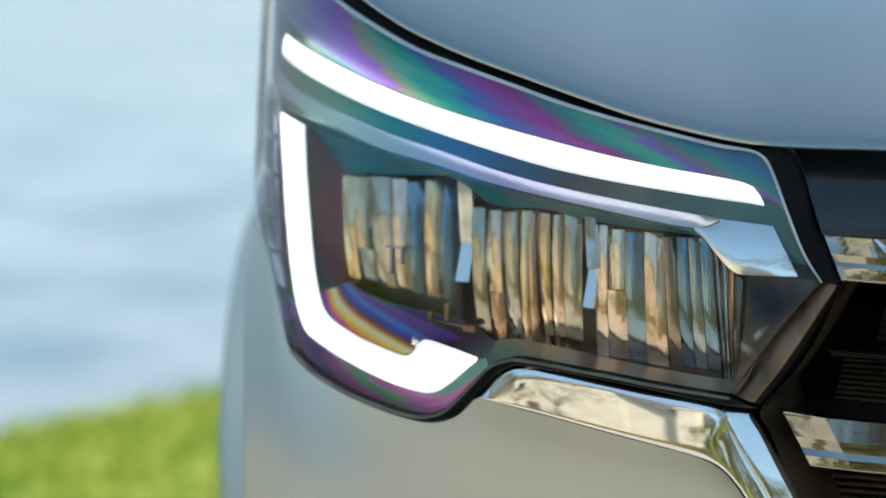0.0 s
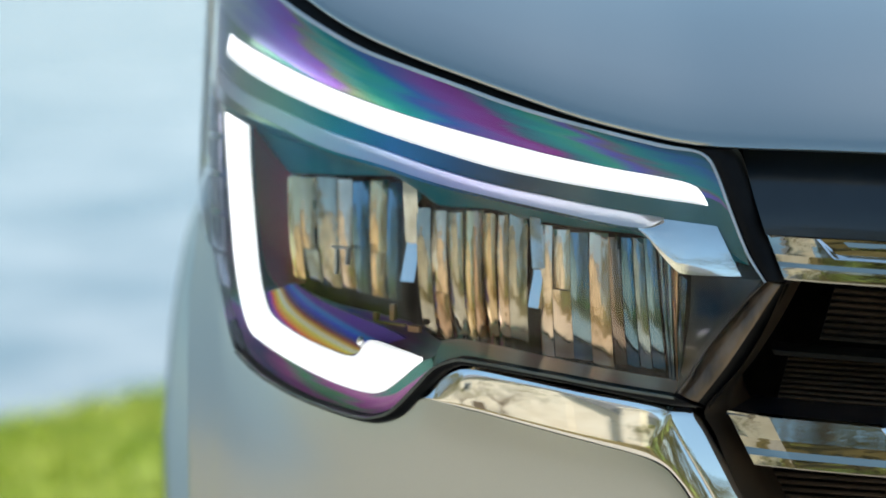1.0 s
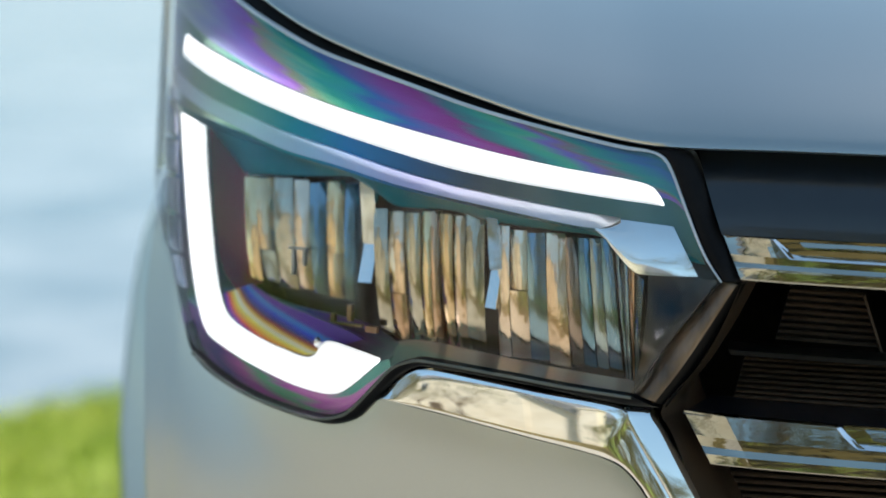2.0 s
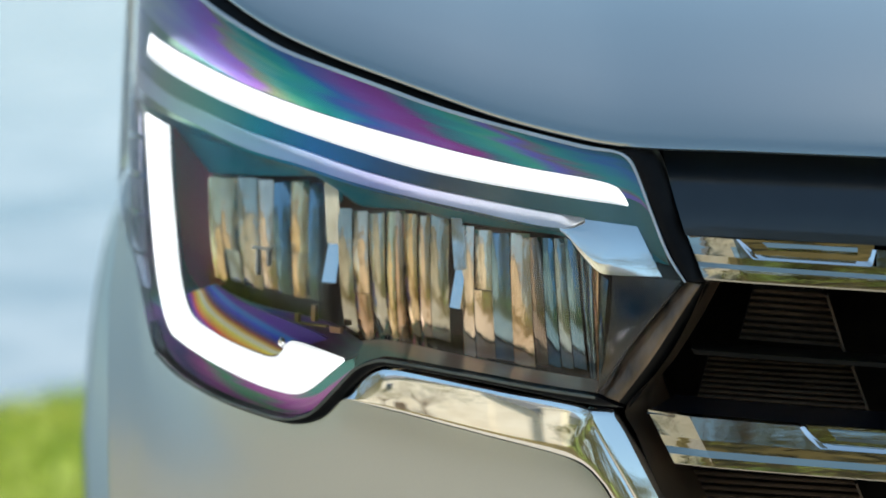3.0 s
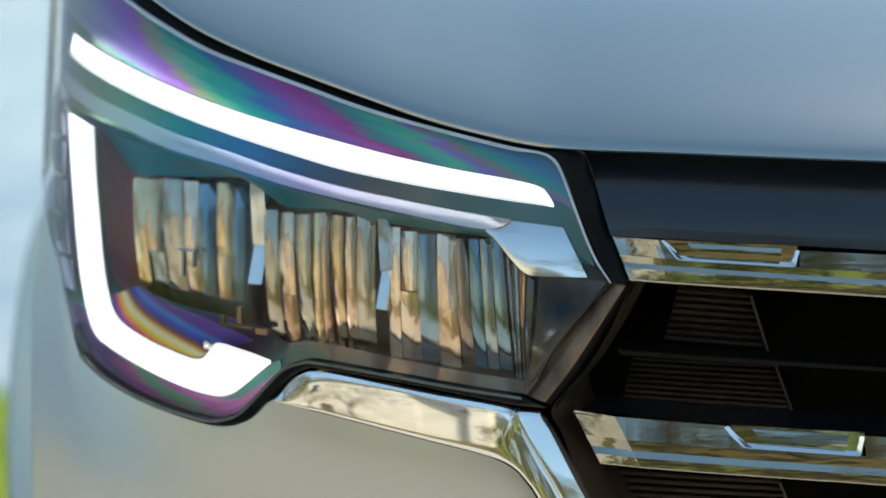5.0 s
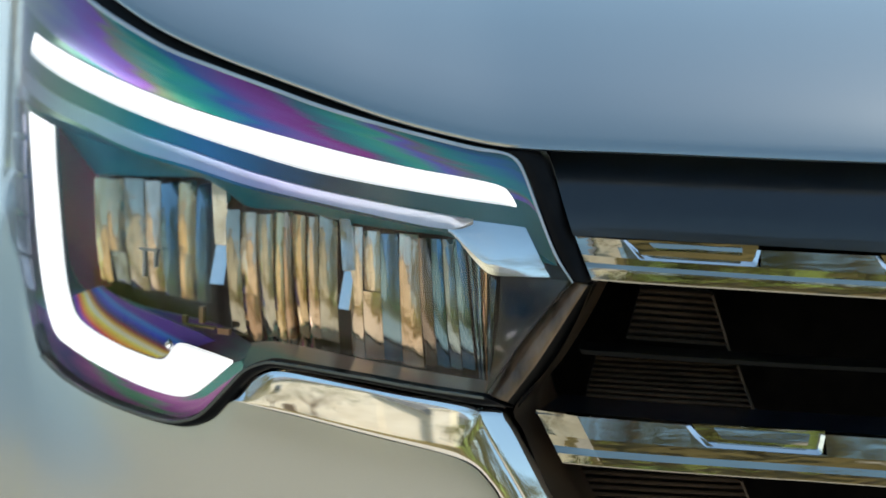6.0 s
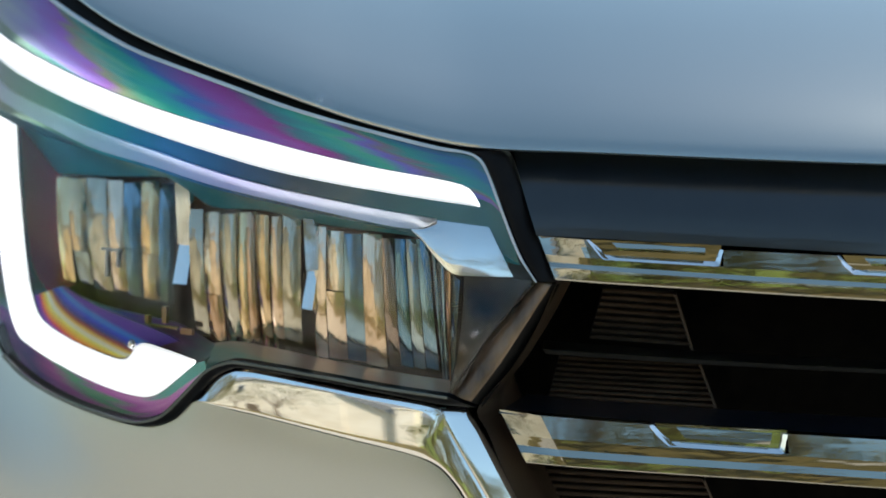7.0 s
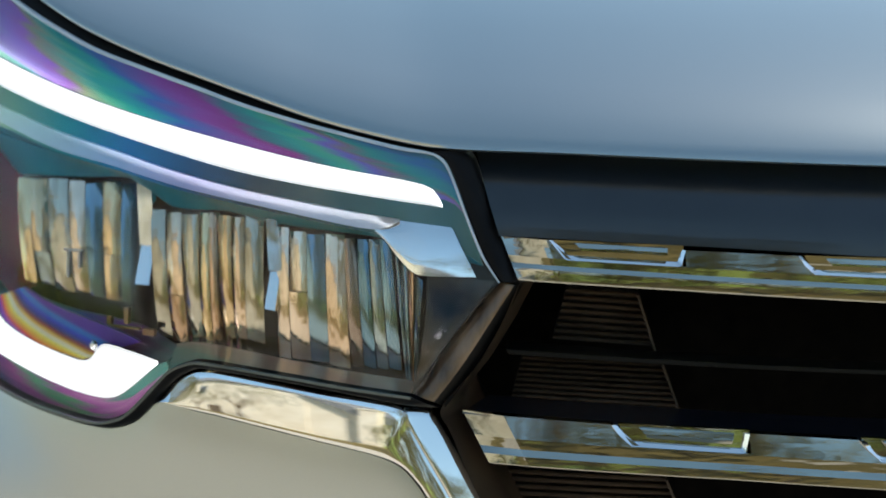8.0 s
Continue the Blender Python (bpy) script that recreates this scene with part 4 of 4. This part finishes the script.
def chrome_bar(top, low, inlay, step, bands, floor_tilt):
    """A chrome bar of flat bands (share of its height, degrees that it leans back), with notches cut into its top;
    each notch has a bright bevel, a recessed floor and an inlay."""
    tops, lows = top + [(0.0, top[-1][1] - 0.003)], low + [(0.0, low[-1][1] - 0.004)]
    uncut = [top[0], top[1], top[5], top[6], (0.0, top[6][1] - 0.008)]
    on = lambda line, a: float(np.interp(a, [p[0] for p in line], [p[1] for p in line]))
    a_top, a_low = top[0][0], low[0][0]
    cuts = {0.0, 1.0, 0.030 / -a_top, 0.034 / -a_top, *[i / 40 for i in range(41)]}
    for a, _ in tops:
        cuts |= {min(1.0, max(0.0, 1 - (a + e) / a_top)) for e in (-0.0012, 0.0, 0.0012)}
    rises = sorted({0.0, 1.0, *[h for h, _ in bands], *[h + 0.004 for h, _ in bands[:-1]], 0.72, 0.82, 0.9})
    rises = [r for r in rises if r <= 1.0]
    height, base = uncut[0][1] - lows[0][1], lows[0][1]
    depth, last = {}, 0.0
    for r in rises:
        tilt = next(t for h, t in bands if (last + r) / 2 <= h + 1e-6) if r else 0.0
        z0, z1 = base + height * last, base + height * r
        natural = nose(-0.2, z1).y - nose(-0.2, z0).y
        depth[r] = (depth[last] if r else 0.0) + (math.tan(radians(tilt)) * (z1 - z0) - natural if r else 0.0)
        last = r
    deep = lambda f: float(np.interp(f, rises, [depth[r] for r in rises]))
    bm, rows = bmesh.new(), []
    for c in sorted(cuts):
        at, al = a_top * (1 - c), a_low * (1 - c)
        z0, z1 = on(lows, al), on(uncut, at)
        most = min(1.0, (on(tops, at) - z0) / (z1 - z0))
        end = max(0.0, 1 - (at - a_top) / 0.032)
        row = [(min(f, most), deep(min(f, most)) + end * (0.002 + 0.006 * f)) for f in rises] + [(most, 0.016), (0.0, 0.014)]
        rows.append([bm.verts.new(nose(al + (at - al) * f, z0 + (z1 - z0) * f, d)) for f, d in row])
    for r0, r1 in zip(rows, rows[1:]):
        for j in range(len(r0)):
            k = (j + 1) % len(r0)
            bm.faces.new((r0[j], r0[k], r1[k], r1[j]))
    for row in (rows[0], rows[-1]):
        bm.faces.new(row)
    bmesh.ops.remove_doubles(bm, verts=bm.verts, dist=2e-5)
    bmesh.ops.recalc_face_normals(bm, faces=bm.faces)
    bar = part("chrome_bar", bm, GRILLE_CHROME, car, "chrome grille bar with stepped notches", 5)
    tl, tr, br, bl = [np.array(c) for c in inlay]
    face = deep(0.62)
    for k in range(2):
        move = np.array(step) * k
        rim = [np.array(p) for p in (tops[1:6] if k == 0 else tops[6:10])]
        inner = [rim[0] + (0.0035, 0.0), rim[1] + (0.0032, 0.0014), rim[2] + (0.0016, 0.0030)] + ([rim[3] + (-0.0024, 0.0030), rim[4] + (-0.0030, 0.0)] if k == 0 else [rim[3] + (0.0, 0.0030)])
        part("bevel", loft(rim, inner, face - 0.0008, face + 0.0022, nu=60, nv=2, thick=0.003, smooth=False), CHROME, bar, "bright rounded notch edge")
        floor_top = [tl + move + (-0.016, 0.002), tr + move + (0.012, 0.002)]
        floor_low = [bl + move + (-0.010, -0.012), br + move + (0.012, -0.012)]
        part("notch_floor", loft(floor_top, floor_low, face + 0.004 + floor_tilt, face + 0.004, nu=6, nv=3, thick=0.004), GRILLE_CHROME, bar)
        fold = lambda u, v: 0.0007 - 0.0016 * v if v < 0.62 else -0.0003 + 0.004 * (v - 0.62)
        part("inlay", loft([tl + move, tr + move], [bl + move, br + move], face + floor_tilt * 0.3, face, nu=8, nv=8, thick=0.008, shape=fold), GRILLE_CHROME, bar, sharp=8)
    return bar


chrome_bar(BAR_TOP, BAR_LOW, BAR_INLAY, (0.1874, -0.0093), [(0.04, -14), (0.25, 2.5), (0.30, 6), (0.41, 19), (0.58, 4), (1.0, 12)], -0.0030)
chrome_bar(BAR2_TOP, BAR2_LOW, BAR2_INLAY, (0.1847, -0.0098), [(0.025, -16), (0.20, 6), (0.34, 20), (0.55, 5), (1.0, 14)], 0.0018)

# front wheel under the fender
wheel = new("wheel")
wheel.location = (NOSE_X - 0.76, 2.45, 0.012)
wheel.parent = car
bpy.context.view_layer.update()
wheel.matrix_parent_inverse = car.matrix_world.inverted()
bpy.context.view_layer.update()


def turned(points, mat, name, label=""):
    bm = bmesh.new()
    rings = []
    for k in range(48):
        c, s = math.cos(k * math.tau / 48), math.sin(k * math.tau / 48)
        rings.append([bm.verts.new((NOSE_X - 0.76 + x, 2.45 + r * c, 0.382 + r * s)) for x, r in points])
    for r0, r1 in zip(rings, rings[1:] + rings[:1]):
        for j in range(len(points)):
            k = (j + 1) % len(points)
            bm.faces.new((r0[j], r0[k], r1[k], r1[j]))
    bmesh.ops.recalc_face_normals(bm, faces=bm.faces)
    return part(name, bm, mat, wheel, label)


turned([(-0.12, 0.25), (-0.125, 0.30), (-0.115, 0.355), (-0.09, 0.37), (0.09, 0.37), (0.115, 0.355), (0.125, 0.30), (0.12, 0.25)], RUBBER, "tyre")
turned([(-0.11, 0.25), (-0.10, 0.23), (-0.07, 0.20), (-0.06, 0.05), (0.0, 0.05), (0.05, 0.22), (0.11, 0.25)], STEEL, "rim")

# the other half of the nose, across the car's middle
def mirrored(me):
    out = me.copy()
    bm = bmesh.new()
    bm.from_mesh(out)
    for vert in bm.verts:
        vert.co.x = 2 * NOSE_X - vert.co.x
    bmesh.ops.reverse_faces(bm, faces=bm.faces)
    bm.to_mesh(out)
    bm.free()
    return out


ACROSS = ("hood", "cowl", "front_carrier", "grille", "upper_panel", "slat", "shelf", "chrome_bar")
twin = {car: car}
for ob in car.children_recursive:
    if ob.name.split(".")[0] in ACROSS:
        half = mirrored(ob.data)
        bm = bmesh.new()
        bm.from_mesh(ob.data)
        bm.from_mesh(half)
        bmesh.ops.remove_doubles(bm, verts=bm.verts, dist=1e-5)
        bm.to_mesh(ob.data)
        bm.free()
        twin[ob] = ob
    else:
        other = new(ob.name.split(".")[0], mirrored(ob.data) if ob.data else None)
        if ob.data is None:
            other.location = (2 * NOSE_X - ob.location.x, ob.location.y, ob.location.z)
        other.parent = twin[ob.parent]
        bpy.context.view_layer.update()
        other.matrix_parent_inverse = twin[ob.parent].matrix_world.inverted()
        if "label" in ob:
            tagged(other, ob["label"])
        twin[ob] = other

# ---- behind the camera: what the chrome mirrors ----
house = new("house")
house.location = (-10.0, -13.0, 0)
bpy.context.view_layer.update()
tagged(house, "cream stucco house with grey sloping roof, mirrored in the chrome", "house")
part("wall", boxed(-22.0, -7.7, -18, -12, -0.1, 6.0, bevel=0.02), STUCCO, house)
bm = bmesh.new()
v = [bm.verts.new(p) for p in ((-22.5, -11.7, 5.9), (-7.6, -11.7, 5.9), (-7.6, -18.5, 5.9), (-22.5, -18.5, 5.9), (-20.0, -15, 8.0), (-10.4, -15, 8.0))]
for f in ((0, 1, 5, 4), (1, 2, 5), (2, 3, 4, 5), (3, 0, 4), (3, 2, 1, 0)):
    bm.faces.new([v[k] for k in f])
part("roof", bm, ROOFING, house)


def slanted(x0, x1, y0, y1, low, high0, high1):
    """A block whose top falls from high0 at x0 to high1 at x1."""
    bm = bmesh.new()
    ends = [[bm.verts.new(p) for p in ((x0, y, low[0]), (x1, y, low[1]), (x1, y, high1), (x0, y, high0))] for y in (y0, y1)]
    for k in range(4):
        bm.faces.new((ends[0][k], ends[0][(k + 1) % 4], ends[1][(k + 1) % 4], ends[1][k]))
    bm.faces.new(ends[0])
    bm.faces.new(ends[1][::-1])
    bmesh.ops.recalc_face_normals(bm, faces=bm.faces)
    return bm


# low wing with a roof that slopes to a chimney-like pier
part("wing_wall", slanted(-7.69, -5.76, -17.5, -12.05, (-0.1, -0.1), 4.95, 2.70), STUCCO, house)
part("wing_roof", slanted(-7.69, -5.45, -17.9, -11.75, (4.96, 2.35), 5.85, 3.25), ROOFING, house, "grey sloping roof of the low wing")
pier = part("pier", boxed(-5.75, -5.0, -12.6, -11.6, -0.1, 3.55, bevel=0.02), STUCCO, house)
part("cap", boxed(-5.83, -4.92, -12.68, -11.52, 3.55, 3.72, bevel=0.02), STUCCO, pier)
for x, z in ((-18.2, 0.95), (-20.6, 0.95), (-18.2, 3.7), (-20.6, 3.7), (-14.2, 3.7)):
    wnd = part("window", boxed(x - 0.5, x + 0.5, -12.03, -11.96, z, z + 1.3, bevel=0.01), WHITE_PAINT, house)
    part("pane", boxed(x - 0.43, x - 0.03, -11.97, -11.945, z + 0.08, z + 1.22), DARK_GLASS, wnd)
    part("pane", boxed(x + 0.03, x + 0.43, -11.97, -11.945, z + 0.08, z + 1.22), DARK_GLASS, wnd)
door = part("door", boxed(-13.1, -12.1, -12.03, -11.95, 0.0, 2.1, bevel=0.01), BARK, house)


def tree(seed, height, spread, leaves=110, girth=1.0):
    rnd = random.Random(seed)
    root = new("tree")
    bm = bmesh.new()

    def limb(p, q, r0, r1):
        ax = (q - p).normalized()
        s = ax.orthogonal().normalized()
        t = ax.cross(s)
        ends = [[bm.verts.new(c + (s * math.cos(k * math.tau / 8) + t * math.sin(k * math.tau / 8)) * r) for k in range(8)] for c, r in ((p, r0), (q, r1))]
        for k in range(8):
            bm.faces.new((ends[0][k], ends[0][(k + 1) % 8], ends[1][(k + 1) % 8], ends[1][k]))

    top = Vector((0, 0, height * 0.45))
    limb(Vector((0, 0, -0.05)), top, 0.16 * girth, 0.11 * girth)
    tips = []
    for k in range(9):
        ang = k * 2.4
        tip = Vector((math.cos(ang) * spread * rnd.uniform(0.4, 0.8), math.sin(ang) * spread * rnd.uniform(0.4, 0.8), height * rnd.uniform(0.55, 0.95)))
        limb(top - Vector((0, 0, rnd.uniform(0, 0.5))), tip, 0.07 * girth, 0.02 * girth)
        tips.append(tip)
    part("trunk", bm, BARK, root)
    bm = bmesh.new()
    for tip in tips:
        for _ in range(4):
            mid = tip + Vector([rnd.gauss(0, spread * 0.22) for _ in range(3)])
            for _ in range(leaves):
                p = mid + Vector([rnd.gauss(0, spread * 0.13) for _ in range(3)])
                e = Euler([rnd.uniform(0, 6.28) for _ in range(3)]).to_matrix()
                s = rnd.uniform(0.05, 0.11)
                bm.faces.new([bm.verts.new(p + e @ Vector(c) * s) for c in ((-1, 0, 0), (0, -0.45, 0.1), (1, 0, 0), (0, 0.45, 0.1))])
    part("crown", bm, LEAF, root)
    return tagged(root, "olive-green leafy tree on the lawn, mirrored in the chrome", "tree", "trees behind the drive")


first = tree(5, 7.4, 2.5)
first.location = (-2.0, -13.2, 0)
for i, (x, y, s) in enumerate(((-0.2, -15.5, 1.0), (2.6, -14.5, 0.95), (5.6, -16.5, 0.35), (8.6, -15.0, 0.35), (12.0, -13.0, 0.5), (1.4, -19, 0.85), (9.4, -21, 0.5),
                               (-25.0, -9.0, 1.0), (-13.6, -7.6, 0.95), (-11.6, -2.9, 0.75), (-12.2, -0.9, 0.7))):
    copy_thing(first, pose(x, y, 0, 0, 0, 70 * i + 20) @ Matrix.Diagonal((s, s, s, 1)))
young = tree(23, 4.6, 1.7, 14, 0.5)
young.location = (-9.0, -9.6, 0)
tagged(young, "slender young tree with sparse leaves before the house")
copy_thing(young, pose(-11.2, -9.2, 0, 0, 0, 130) @ Matrix.Diagonal((0.85, 0.85, 0.85, 1)))


def shrub(seed):
    rnd = random.Random(seed)
    root = new("shrub")
    bm = bmesh.new()
    for k in range(7):
        ang = k * 0.9
        p, q = Vector((0.05 * math.cos(ang), 0.05 * math.sin(ang), -0.03)), Vector((0.5 * math.cos(ang), 0.4 * math.sin(ang), rnd.uniform(0.8, 1.3)))
        s = (q - p).orthogonal().normalized() * 0.018
        u = (q - p).normalized().cross(s)
        ring = [[bm.verts.new(c + (s * math.cos(j * math.tau / 5) + u * math.sin(j * math.tau / 5)) * r) for j in range(5)] for c, r in ((p, 1.0), (q, 0.4))]
        for j in range(5):
            bm.faces.new((ring[0][j], ring[0][(j + 1) % 5], ring[1][(j + 1) % 5], ring[1][j]))
    part("stem", bm, BARK, root)
    bm = bmesh.new()
    for _ in range(26):
        mid = Vector((rnd.gauss(0, 0.45), rnd.gauss(0, 0.3), rnd.uniform(0.25, 1.5)))
        for _ in range(60):
            p = mid + Vector([rnd.gauss(0, 0.16) for _ in range(3)])
            e = Euler([rnd.uniform(0, 6.28) for _ in range(3)]).to_matrix()
            s = rnd.uniform(0.03, 0.07)
            bm.faces.new([bm.verts.new(p + e @ Vector(c) * s) for c in ((-1, 0, 0), (0, -0.45, 0.1), (1, 0, 0), (0, 0.45, 0.1))])
    part("leaves", bm, LEAF, root)
    return tagged(root, "low olive-green shrub beside the paving, mirrored in the chrome", "shrub", "shrubs along the paving")


bush = shrub(9)
bush.location = (-2.5, -7.2, 0)
for i in range(6):
    copy_thing(bush, pose(-1.4 + 1.1 * i, -6.9 - 0.5 * (i % 3), 0, 0, 0, 50 * i) @ Matrix.Diagonal((1.1, 1.1, 1.25 + 0.12 * (i % 4), 1)))
